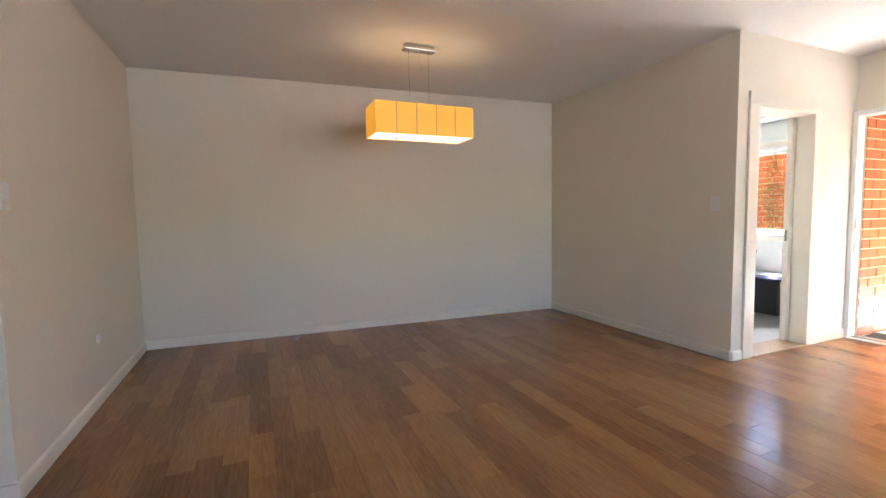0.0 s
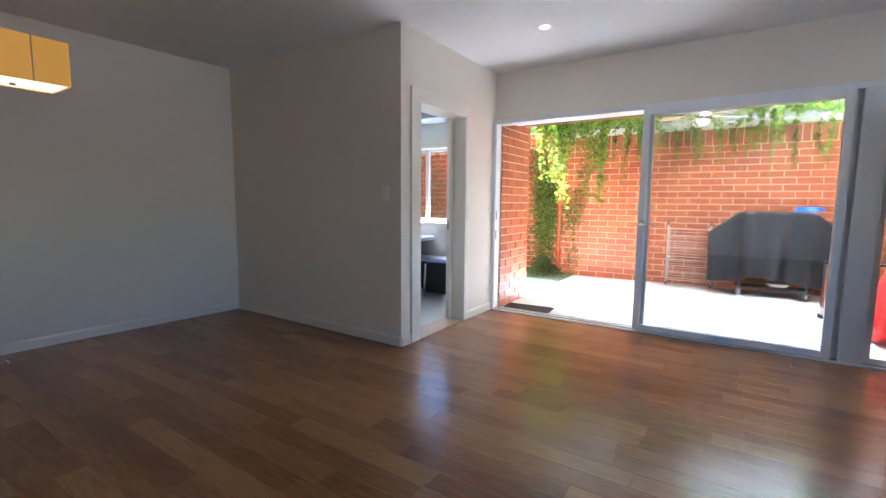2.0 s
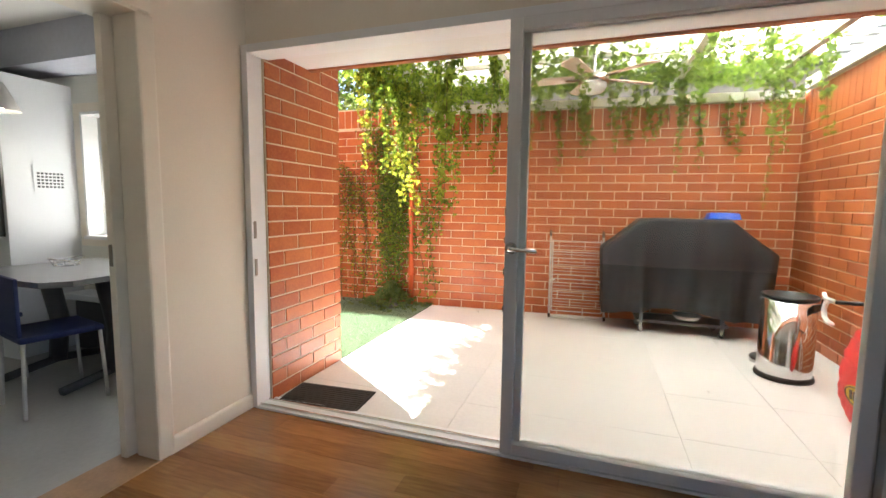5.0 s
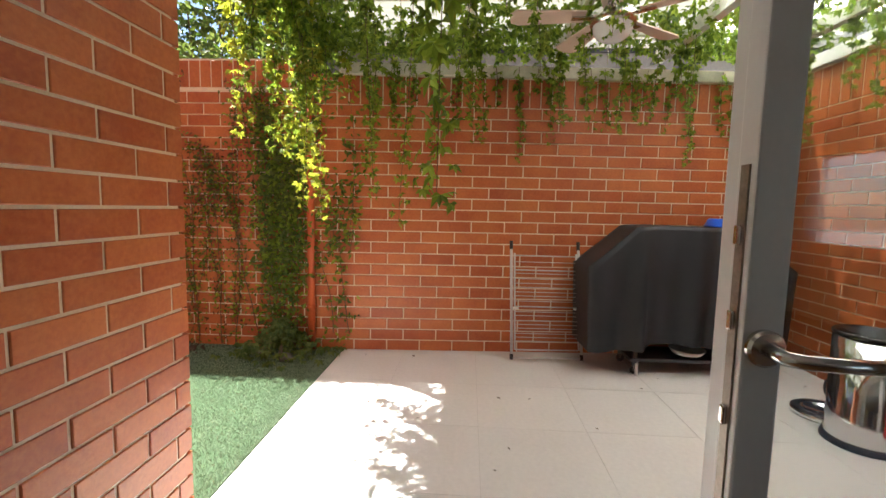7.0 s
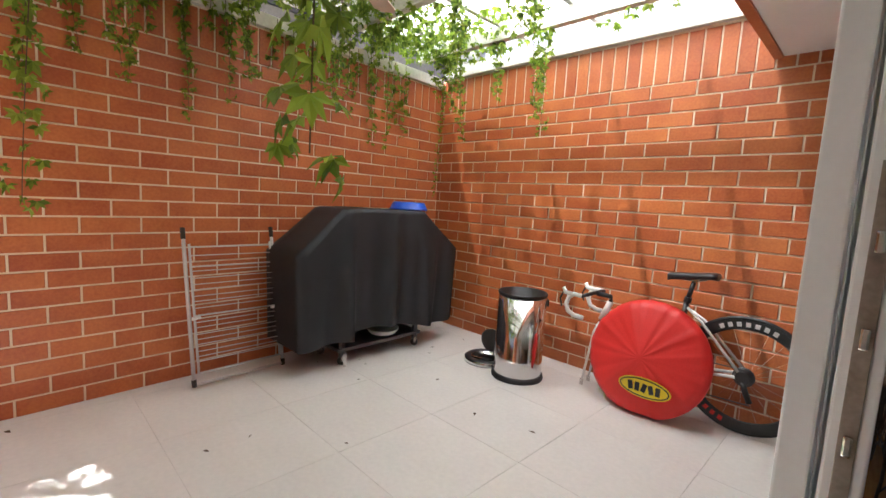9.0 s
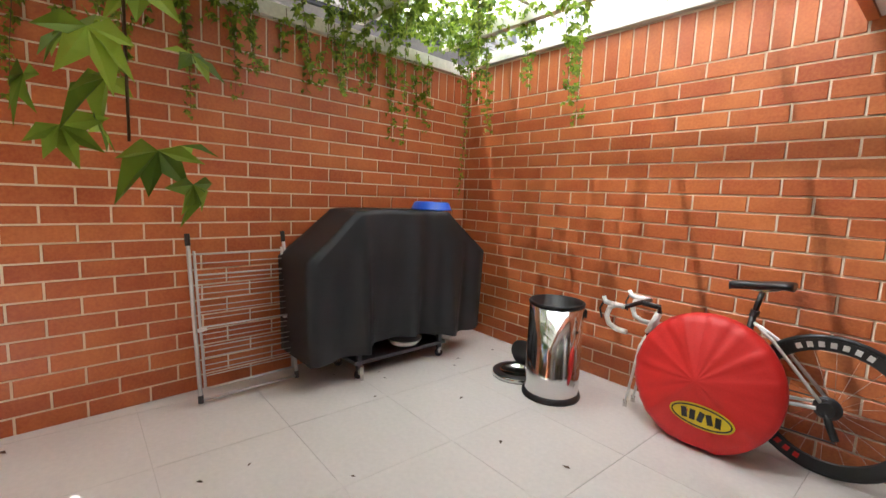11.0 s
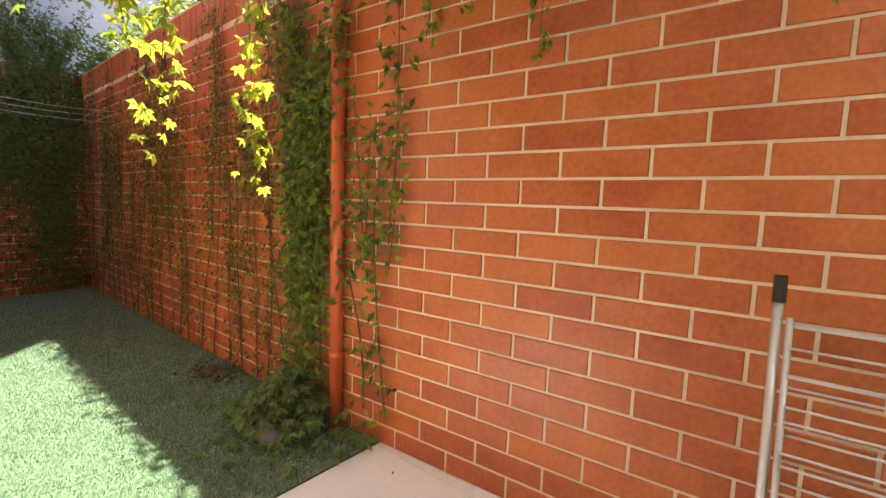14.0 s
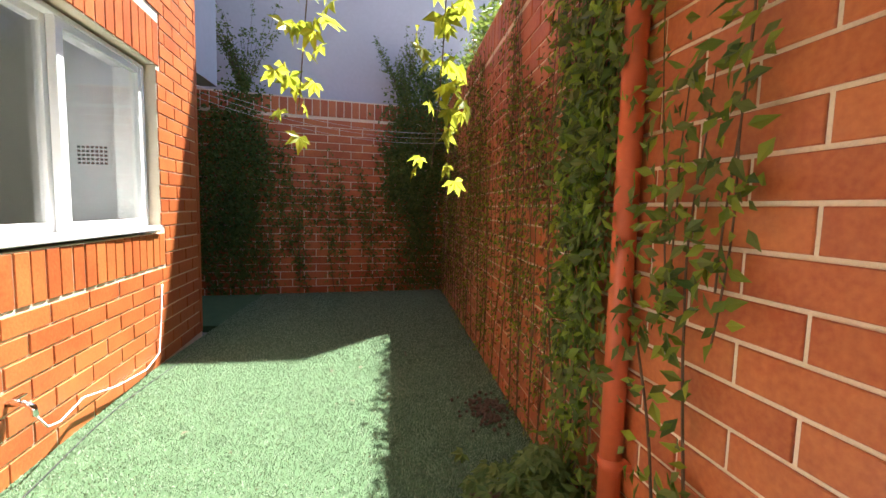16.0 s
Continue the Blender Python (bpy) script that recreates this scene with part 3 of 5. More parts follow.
# ---------- covered barbecue ----------
bbq = thing("barbecue", "barbecue grill under a fitted black fabric cover, on castors", "barbecue", pose(8.27, -0.565, 0, 0, 0, 2))
bm = bmesh.new()
levels = [0.215, 0.30, 0.45, 0.60, 0.72, 0.81, 0.86, 0.91, 0.98, 1.045, 1.09, 1.115, 1.122]
nseg = 120
rings = []
for li, z in enumerate(levels):
    if z <= 0.82:
        hl, hr, hd = 0.765 + 0.03 * (z / 0.8), 0.645 + 0.055 * (z / 0.82), 0.235 - 0.02 * z
    else:
        t = (z - 0.82) / 0.302
        e = t ** 0.9
        hl, hr, hd = 0.795 - e * 0.355, 0.70 - e * 0.385, 0.219 - 0.03 * t
    if z > 1.12:
        hl, hr, hd = hl - 0.02, hr - 0.02, hd - 0.02
    ring = []
    for k in range(nseg):
        if k < 66:
            x, y = -1.0, -1 + 2 * k / 66
        elif k < 74:
            x, y = -1 + 2 * (k - 66) / 8, 1.0
        elif k < 112:
            x, y = 1.0, 1 - 2 * (k - 74) / 38
        else:
            x, y = 1 - 2 * (k - 112) / 8, -1.0
        if x == -1.0 and abs(y) > 0.94:
            x = -0.93
        yy = y * (hl if y > 0 else hr)
        drape = max(0.0, 1 - z / 0.95)
        wave = 0.026 * math.sin(yy * 17 + 1.2 * math.sin(z * 2.2)) + 0.014 * math.sin(yy * 31 + z * 2)
        wave += 0.040 * math.exp(-((yy - 0.42) / 0.03) ** 2) + 0.036 * math.exp(-((yy + 0.31) / 0.035) ** 2)
        xx = x * hd - (wave * (0.45 + drape) * (1 - y ** 8) if x < 0 else 0)
        zz = z
        if li == 0:
            zz = z + 0.035 * math.sin(yy * 5.2 + 0.7) + (0.012 if abs(yy) < 0.35 else 0.0)
        if z > 1.08:
            zz += 0.004 * math.sin(yy * 9)
        ring.append(bm.verts.new((xx, yy, zz)))
    rings.append(ring)
for a, b in zip(rings, rings[1:]):
    for k in range(nseg):
        bm.faces.new((a[k], a[(k + 1) % nseg], b[(k + 1) % nseg], b[k]))
bm.faces.new(rings[-1])
bmesh.ops.recalc_face_normals(bm, faces=bm.faces)
part("cover", bm, COVER, bbq, "black draped fabric cover", True)
part("base_shelf", box(-0.16, -0.36, 0.10, 0.16, 0.44, 0.125, 0.004), DARKGREY, bbq)
part("drip_tray", lathe([(0, 0.15), (0.10, 0.15), (0.13, 0.19), (0.125, 0.19), (0.095, 0.156), (0, 0.156)], 24, pose(-0.08, -0.02, 0)), OPAL, bbq, "pale metal drip tray", True)
for y in (-0.31, 0.40):
    for x in (-0.14, 0.14):
        part("post", box(x - 0.016, y - 0.016, 0.06, x + 0.016, y + 0.016, 0.40, 0.003), DARKGREY, bbq)
        w = part("castor", lathe([(0, -0.012), (0.026, -0.012), (0.03, -0.008), (0.03, 0.008), (0.026, 0.012), (0, 0.012)], 20, pose(x, y, 0.03, 90, 0, 90 - 35)), BLACK, bbq, smooth=False)
        part("fork", box(x - 0.017, y - 0.012, 0.03, x + 0.017, y + 0.012, 0.075, 0.003), STEEL, w)
part("brake_lever", box(-0.19, 0.39, 0.0, -0.175, 0.41, 0.10, 0.003), STEEL, bbq)
bowl = thing("bowl", "bright blue plastic bowl upside down on the grill cover", "bowl", pose(8.25, -0.845, 1.124))
part("body", lathe([(0.155, 0), (0.158, 0.006), (0.150, 0.012), (0.135, 0.05), (0.12, 0.062), (0, 0.064), (0, 0.058), (0.115, 0.056), (0.13, 0.045), (0.145, 0.01), (0.148, 0)], 40), BLUE, bowl, smooth=True)

# ---------- waste bin and its lid ----------
can = thing("waste_bin", "polished steel waste bin without its lid, black rim and base", "waste bin", pose(7.22, -1.06, 0, 0, 0, 40) @ Matrix.Diagonal((1.12, 1.12, 1.0, 1.0)))
part("body", lathe([(0.150, 0.035), (0.150, 0.600), (0.146, 0.600), (0.146, 0.04), (0, 0.04)], 48), CHROME, can, smooth=False).data.shade_smooth()
part("base_ring", lathe([(0, 0), (0.162, 0), (0.164, 0.012), (0.158, 0.034), (0.1515, 0.036)], 48), BLACK, can, "black rubber base", True)
part("rim", lathe([(0.152, 0.592), (0.155, 0.606), (0.150, 0.614), (0.142, 0.610), (0.140, 0.30), (0, 0.29)], 48), BLACK, can, "black plastic rim and liner", True)
part("grip", box(-0.055, -0.158, 0.525, 0.055, -0.146, 0.575, 0.006), BLACK, can, "black recessed grip", m=pose(0, 0, 0, 0, 0, -85))
lid = thing("bin_lid", "black and chrome bin lid lying on the patio tiles", "lid", pose(7.55, -1.11, 0))
part("rim", lathe([(0.115, 0.035), (0.15, 0.04), (0.165, 0.03), (0.168, 0.0), (0.16, 0.0), (0.155, 0.02), (0.12, 0.028)], 40), BLACK, lid, smooth=True)
part("chrome_band", lathe([(0.1655, 0.03), (0.1700, 0.024), (0.1715, 0.006), (0.169, 0.004)], 40), CHROME, lid, "chrome edge band", True)
part("top", lathe([(0, 0.012), (0.116, 0.012), (0.116, 0.034), (0.112, 0.034), (0.11, 0.02), (0, 0.02)], 40), CHROME, lid, smooth=True)
part("flap", lathe([(0, 0), (0.105, 0), (0.11, 0.006), (0.105, 0.014), (0, 0.016)], 32, pose(0.02, -0.10, 0.12, 78, 0, 10)), BLACK, lid, "black swing flap standing upright", True)

# ---------- bicycle ----------
bike = thing("bicycle", "white and black racing bicycle, front wheel removed, against brick wall", "bicycle", pose(0.11, 0.0, 0))
YBK = -1.41
RC = Vector((5.83, YBK, 0.335))


def ring_points(c, r, n=40, axis="y", tilt=0.0):
    return [(c[0] + r * math.cos(2 * math.pi * k / n), c[1] + tilt * math.sin(2 * math.pi * k / n), c[2] + r * math.sin(2 * math.pi * k / n)) for k in range(n)]


wheel = part("wheel", tube(ring_points(RC, 0.325), 0.0125, 8, True), BLACK, bike, "black racing tyre on deep carbon rim", True)
rim = lathe([(0.318, -0.011), (0.318, 0.011), (0.268, 0.007), (0.262, 0), (0.268, -0.007), (0.318, -0.011)], 48, pose(*RC, 90, 0, 0))
part("rim", rim, BLACK, wheel, smooth=False)
for k in range(20):
    a = 2 * math.pi * k / 20
    part("spoke", tube([RC + Vector((0.02 * math.cos(a + 0.9), 0.02 * (-1) ** k, 0.02 * math.sin(a + 0.9))), RC + Vector((0.264 * math.cos(a), 0, 0.264 * math.sin(a)))], 0.0012, 4), STEEL, wheel)
part("hub", lathe([(0, -0.06), (0.012, -0.06), (0.018, -0.03), (0.018, 0.03), (0.05, 0.035), (0.034, 0.065), (0, 0.066)], 24, pose(*RC, -90, 0, 0) @ pose(0, 0, 0)), BLACK, wheel)
part("cassette", lathe([(0, 0.028), (0.055, 0.03), (0.05, 0.036), (0.046, 0.04), (0.038, 0.05), (0.026, 0.062), (0, 0.064)], 28, pose(*RC, -90, 0, 0)), DARKGREY, wheel)
# white and red block marks on the rim, a broken arc each
for a0, count, mt in ((62, 7, WHITEPL), (-72, 5, RED)):
    for k in range(count):
        a = radians(a0 + k * 8.5)
        c = RC + Vector((0.292 * math.cos(a), 0.0115, 0.292 * math.sin(a)))
        part("rim_mark", box(-0.0115, -0.001, -0.013, 0.0115, 0.001, 0.013), mt, wheel, m=Matrix.Translation(c) @ Matrix.Rotation(math.pi / 2 - a, 4, "Y"))
BB = Vector((6.215, YBK, 0.27))
ST = Vector((6.165, YBK, 0.70))
HT, HB2 = Vector((6.62, YBK + 0.03, 0.60)), Vector((6.665, YBK + 0.05, 0.47))
for nm, a, b, r, mt in (("seat_tube", BB, ST, 0.016, BLACK), ("top_tube", ST - Vector((0, 0, 0.10)), HT - Vector((0, 0, 0.07)), 0.017, WHITEPL), ("down_tube", BB, HB2, 0.021, BLACK),
                        ("head_tube", HT, HB2, 0.021, WHITEPL)):
    part(nm, tube([a, b], r, 12), mt, bike, smooth=True)
for s in (-1, 1):
    off = Vector((0, 0.055 * s, 0))
    part("seat_stay", tube([ST - Vector((0, 0, 0.04)), ST.lerp(RC, 0.3) + off * 0.6, RC + off], 0.0085, 8), WHITEPL, bike, smooth=True)
    part("chain_stay", tube([BB, BB.lerp(RC, 0.4) + off * 0.8, RC + off], 0.0095, 8), WHITEPL, bike, smooth=True)
    part("fork_blade", tube([HB2 + Vector((0.005, 0, -0.02)), HB2 + Vector((0.02, 0.045 * s, -0.08)), Vector((6.73, YBK + 0.07 + 0.05 * s, 0.03))], 0.013, 8, r_end=0.008), WHITEPL, bike, smooth=True)
    part("dropout", box(-0.012, -0.004, -0.03, 0.012, 0.004, 0.012, 0.002), STEEL, bike, m=pose(6.73, YBK + 0.07 + 0.05 * s, 0.032))
post = part("seatpost", tube([ST, ST + Vector((-0.025, 0, 0.115))], 0.0135, 12), BLACK, bike, "black seat post with red stripe", True)
part("clamp", lathe([(0, 0), (0.021, 0), (0.021, 0.03), (0, 0.03)], 16, pose(ST.x, ST.y, ST.z - 0.01, 0, -12, 0)), BLACK, bike)
bm = bmesh.new()
secs = [(-0.135, 0.068, 0.012), (-0.11, 0.072, 0.016), (-0.06, 0.055, 0.014), (0.0, 0.03, 0.008), (0.07, 0.021, 0.006), (0.125, 0.019, 0.004), (0.14, 0.012, -0.002)]
prev = None
for sx, w, zz in secs:
    rg = [bm.verts.new((sx, w * math.cos(q), zz + 0.017 * math.sin(q) * (1 if math.sin(q) > 0 else 1.6))) for q in (2 * math.pi * k / 14 for k in range(14))]
    if prev:
        for k in range(14):
            bm.faces.new((prev[k], prev[(k + 1) % 14], rg[(k + 1) % 14], rg[k]))
    else:
        bm.faces.new(rg)
    prev = rg
bm.faces.new(prev[::-1])
bmesh.ops.recalc_face_normals(bm, faces=bm.faces)
part("saddle", bm, BLACK, bike, "slim black racing saddle", True, m=pose(6.15, YBK, 0.845, 0, 5, 0))
part("saddle_rail", tube([(6.07, YBK, 0.838), (6.13, YBK, 0.822), (6.19, YBK, 0.822), (6.25, YBK, 0.835)], 0.004, 6), STEEL, bike)
stem0 = HT + Vector((0, 0, 0.035))
part("stem", tube([HT, stem0, stem0 + Vector((0.10, 0.02, 0.01))], 0.016, 10), BLACK, bike, smooth=True)
bc = stem0 + Vector((0.10, 0.02, 0.01))
part("bar", tube([bc + Vector((0, -0.12, 0)), bc + Vector((0, 0.20, 0))], 0.0135, 10), BLACK, bike, smooth=True)
for y in (-0.11, 0.20):
    e = bc + Vector((0, y, 0))
    drop = [e, e + Vector((0.05, 0.005, 0.004)), e + Vector((0.085, 0.01, -0.02)), e + Vector((0.10, 0.012, -0.07)), e + Vector((0.08, 0.014, -0.115)), e + Vector((0.03, 0.016, -0.135)), e + Vector((-0.03, 0.018, -0.137))]
    part("drop", tube(drop, 0.0155, 10), WHITEPL, bike, "white taped handlebar drop", True)
    part("hood", tube([e + Vector((0.06, 0.006, 0.0)), e + Vector((0.115, 0.008, 0.008)), e + Vector((0.13, 0.009, 0.04))], 0.018, 10, r_end=0.012), WHITEPL, bike, "white brake hood", True)
    part("brake_lever", tube([e + Vector((0.125, 0.008, 0.015)), e + Vector((0.15, 0.006, -0.04)), e + Vector((0.135, 0.004, -0.095))], 0.006, 8), BLACK, bike, smooth=True)
part("chainring", lathe([(0.06, -0.002), (0.098, -0.002), (0.098, 0.002), (0.06, 0.002), (0.06, -0.002)], 36, pose(BB.x, BB.y + 0.045, BB.z, 90, 0, 0)), BLACK, bike)
part("crank", tube([BB + Vector((0, 0.06, 0)), BB + Vector((-0.07, 0.065, -0.155))], 0.011, 8), BLACK, bike, smooth=True)
part("pedal", box(-0.05, -0.03, -0.012, 0.05, 0.04, 0.01, 0.006), STEEL, bike, m=pose(BB.x - 0.075, BB.y + 0.11, BB.z - 0.165, 0, 20, 0))
part("rear_derailleur", tube([RC + Vector((0, 0.05, -0.02)), RC + Vector((-0.02, 0.055, -0.075)), RC + Vector((-0.045, 0.055, -0.13))], 0.016, 8), BLACK, bike, smooth=True)
part("chain", tube([RC + Vector((0, 0.05, 0.045)), BB + Vector((0, 0.047, 0.098))], 0.004, 5), DARKGREY, bike)
part("chain", tube([RC + Vector((-0.045, 0.05, -0.145)), BB + Vector((0, 0.047, -0.098))], 0.004, 5), DARKGREY, bike)

# ---------- red wheel bag ----------
bag = thing("wheel_bag", "bright red padded nylon wheel bag leaning against the bicycle", "bag", pose(6.41, -1.235, 0.335, 12, 0, 0))
bm = bmesh.new()
R = 0.352
nr, na = 12, 96


def bag_point(r, a, side):
    fold = 0.006 * math.sin(13 * a + 2 * math.sin(3 * a)) * (r / R) * (1 - 0.3 * r / R) + 0.004 * math.sin(29 * a) * (r / R) ** 2
    depth = 0.085 * (1 - (r / R) ** 1.25) + 0.022
    x, z = r * math.cos(a), r * math.sin(a)
    z = max(z, -0.315 + 0.02 * math.cos(a * 2))
    rim_edge = 1 if r < R * 0.999 else 0
    return x, side * (depth * rim_edge + 0.018 + (fold if side > 0 else 0)), z


rows = []
for side in (1, -1):
    cen = bm.verts.new(bag_point(0, 0, side))
    prev = None
    for i in range(1, nr + 1):
        r = R * i / nr
        rg = [bm.verts.new(bag_point(r, 2 * math.pi * k / na, side)) for k in range(na)]
        for k in range(na):
            j = (k + 1) % na
            if prev is None:
                bm.faces.new((cen, rg[k], rg[j]))
            else:
                bm.faces.new((prev[k], rg[k], rg[j], prev[j]))
        prev = rg
    rows.append(prev)
for k in range(na):
    j = (k + 1) % na
    bm.faces.new((rows[0][k], rows[1][k], rows[1][j], rows[0][j]))
bmesh.ops.recalc_face_normals(bm, faces=bm.faces)
bag_body = part("body", bm, RED, bag, smooth=True)


def disc(rx, rz, n=40):
    b = bmesh.new()
    lo = [b.verts.new((rx * math.cos(2 * math.pi * k / n), 0, rz * math.sin(2 * math.pi * k / n))) for k in range(n)]
    hi = [b.verts.new((v.co.x, 0.0025, v.co.z)) for v in lo]
    b.faces.new(lo)
    b.faces.new(hi[::-1])
    for k in range(n):
        b.faces.new((lo[k], hi[k], hi[(k + 1) % n], lo[(k + 1) % n]))
    bmesh.ops.recalc_face_normals(b, faces=b.faces)
    return b


mlogo = pose(-0.045, 0.092, -0.165, -13, 0, 0)
badge = part("badge", disc(0.150, 0.062), YELLOW, bag, "yellow oval printed badge", m=mlogo)
part("badge_outline", tube([(0.137 * math.cos(a), 0.004, 0.051 * math.sin(a)) for a in (2 * math.pi * k / 48 for k in range(48))], 0.0035, 6, True), BLACK, badge)
for k in range(5):
    part("mark_bar", box(-0.013, 0.002, -0.026, 0.013, 0.006, 0.026, 0.001), BLACK, badge, m=pose(-0.078 + 0.039 * k, 0, 0, 0, (0, 14, -14, 0, 10)[k], 0))

# ---------- downpipe ----------
pipe = thing("downpipe", "orange painted rain downpipe fixed to the garden wall", "downpipe", pose(8.357, 2.41, 0) @ Matrix.Diagonal((0.75, 0.75, 1.0, 1.0)))
part("pipe", tube([(0, 0, 0.0), (0, 0, 2.75)], 0.043, 20), PIPE, pipe, smooth=True)
for z in (0.36, 1.75):
    part("strap", lathe([(0.0435, 0), (0.049, 0.003), (0.049, 0.027), (0.0435, 0.03)], 24, pose(0, 0, z)), PIPE, pipe, smooth=True)
    part("bracket", box(0.03, -0.06, z + 0.002, 0.062, 0.06, z + 0.028, 0.002), PIPE, pipe)

# ---------- door mat with metal grille ----------
mat_thing = thing("door_mat", "dark woven rubber door mat outside the patio door", "door mat", pose(5.725, 1.86, 0.002, 0, 0, 4))
part("backing", box(-0.155, -0.27, 0, 0.155, 0.27, 0.008, 0.003), RATTAN, mat_thing)
for k in range(11):
    part("rib", box(-0.145 + k * 0.0265, -0.255, 0.008, -0.128 + k * 0.0265, 0.255, 0.014, 0.002), RATTAN, mat_thing)

# ---------- garden tap with hose ----------
tap = thing("garden_tap", "chrome garden tap with a thin white hose on the facade", "tap", pose(6.295, 3.03, 0.32, 0, 0, 3.9))
part("body", tube([(0, 0, 0), (0.06, 0, 0), (0.085, 0, -0.015), (0.09, 0, -0.05)], 0.012, 10), CHROME, tap, smooth=True)
part("handle", box(0.03, -0.03, 0.022, 0.05, 0.03, 0.03, 0.003), CHROME, tap)
part("stem", tube([(0.04, 0, 0), (0.04, 0, 0.028)], 0.006, 8), CHROME, tap)
hose_pts = [(0.09, 0, -0.05), (0.085, 0.07, -0.13), (0.05, 0.2, -0.17), (0.03, 0.4, -0.15), (0.02, 0.7, -0.22), (0.012, 1.05, -0.26), (0.004, 1.25, -0.22), (-0.006, 1.32, 0.02), (-0.01, 1.36, 0.22)]
part("hose", tube(hose_pts, 0.0042, 8), WHITEPL, tap, "thin white hose", True)
cab = thing("ground_cable", "thin dark cable lying along the facade on the turf", "cable")
part("wire", tube([(6.44 - 0.07 * (y - 2.15) + 0.03 * math.sin(3 * y), y, 0.008) for y in np.arange(2.6, 4.6, 0.1)], 0.004, 6), BLACK, cab, smooth=True)

# ---------- clothes lines ----------
line = thing("clothes_line", "sagging clothes lines strung between facade and wall", "clothes line")
for dz, dy in ((0.0, 0.0), (-0.03, 0.12), (-0.09, 0.05)):
    p0, p1 = Vector((6.16, 5.05 + dy, 2.02 + dz)), Vector((8.38, 5.75 + dy, 1.86 + dz))
    part("cord", tube([p0.lerp(p1, t) + Vector((0, 0, -0.12 * 4 * t * (1 - t))) for t in np.linspace(0, 1, 14)], 0.0018, 5), GREYMETAL, line)

# ---------- dining pendant ----------
pend = thing("pendant_lamp", "rectangular amber fabric pendant lamp hanging lit from the ceiling", "pendant lamp", pose(1.655, 3.385, 0))
sz0, sz1, hx, hy = 1.855, 2.10, 0.415, 0.155
bm = bmesh.new()
for bx in ((-hx, -hy, sz0, hx, -hy + 0.004, sz1), (-hx, hy - 0.004, sz0, hx, hy, sz1), (-hx, -hy + 0.004, sz0, -hx + 0.004, hy - 0.004, sz1), (hx - 0.004, -hy + 0.004, sz0, hx, hy - 0.004, sz1)):
    add_box(bm, *bx)
part("shade", bm, SHADE, pend, "glowing amber fabric shade")
part("diffuser", box(-hx + 0.006, -hy + 0.006, sz0 + 0.006, hx - 0.006, hy - 0.006, sz0 + 0.010), DIFFUSER, pend, "warm white lower diffuser")
part("canopy", box(-0.125, -0.03, 2.565, 0.125, 0.03, 2.598, 0.004), STEEL, pend, "brushed steel canopy")
part("canopy_flange", box(-0.135, -0.045, 2.555, 0.135, 0.045, 2.566, 0.003), STEEL, pend)
for x in (-0.085, 0.085):
    part("cable", tube([(x, 0, sz1 - 0.02), (x, 0, 2.56)], 0.0022, 6), STEEL, pend)
part("cord", tube([(0, 0, 2.38), (0.004, 0, 2.46), (0, 0, 2.56)], 0.003, 6), WHITEPL, pend)
part("crossbar", box(-hx + 0.004, -0.006, sz1 - 0.03, hx - 0.004, 0.006, sz1 - 0.018), STEEL, pend)
for k in range(1, 5):
    x = -hx + k * 2 * hx / 5
    part("seam_rib", box(x - 0.003, -hy - 0.0025, sz0, x + 0.003, -hy, sz1), BRONZE, pend)
for x in (-0.2, 0.2):
    part("knob", lathe([(0, 0), (0.014, 0), (0.016, 0.008), (0.01, 0.014), (0, 0.014)], 16, pose(x, 0.02, sz0 - 0.009)), STEEL, pend)

# ---------- switches ----------
def switch(x, y, z, rz, label, n=3):
    s = thing("light_switch", label, "light switch", pose(x, y, z, 0, 0, rz))
    part("plate", box(-0.038, -0.009, -0.060, 0.038, 0, 0.060, 0.004), WHITEFRAME, s)
    for k in range(n):
        part("rocker", box(-0.022, -0.014, -0.042 + k * 0.029, 0.022, -0.008, -0.017 + k * 0.029, 0.002), TRIM, s)


switch(PX, 2.375, 1.275, -90, "white three-gang light switch on the cream wall")
switch(XL, 2.44, 1.33, 90, "white light switch beside the dining recess", 1)
so2 = thing("wall_outlet", "small white round cable outlet low on the wall", "outlet", pose(XL, 3.5, 0.43, 0, 90, 0))
part("plate", lathe([(0, 0), (0.03, 0), (0.03, 0.006), (0.022, 0.012), (0, 0.012)], 24), WHITEFRAME, so2)

# ---------- recessed spot ----------
dl = thing("recessed_spotlight", "small white recessed ceiling spotlight, lit", "spotlight", pose(4.55, 1.31, CZ))
part("trim_ring", lathe([(0.030, -0.002), (0.046, -0.006), (0.05, 0.0)], 28), WHITEFRAME, dl, smooth=True)
part("bulb", lathe([(0, -0.001), (0.030, -0.001)], 24), BULB, dl, "glowing bulb")

# ---------- twig floor lamp ----------
fl = thing("floor_lamp", "tall dark twig and paper floor lamp standing by the patio doors", "floor lamp", pose(5.22, -1.33, 0, 0, 0, 6))
LW = 0.175


def lamp_corner(i, z):
    sx, sy = ((-1, -1), (1, -1), (1, 1), (-1, 1))[i]
    w = LW * (0.93 + 0.07 * (z / 1.9))
    return Vector((sx * w, sy * w, z))


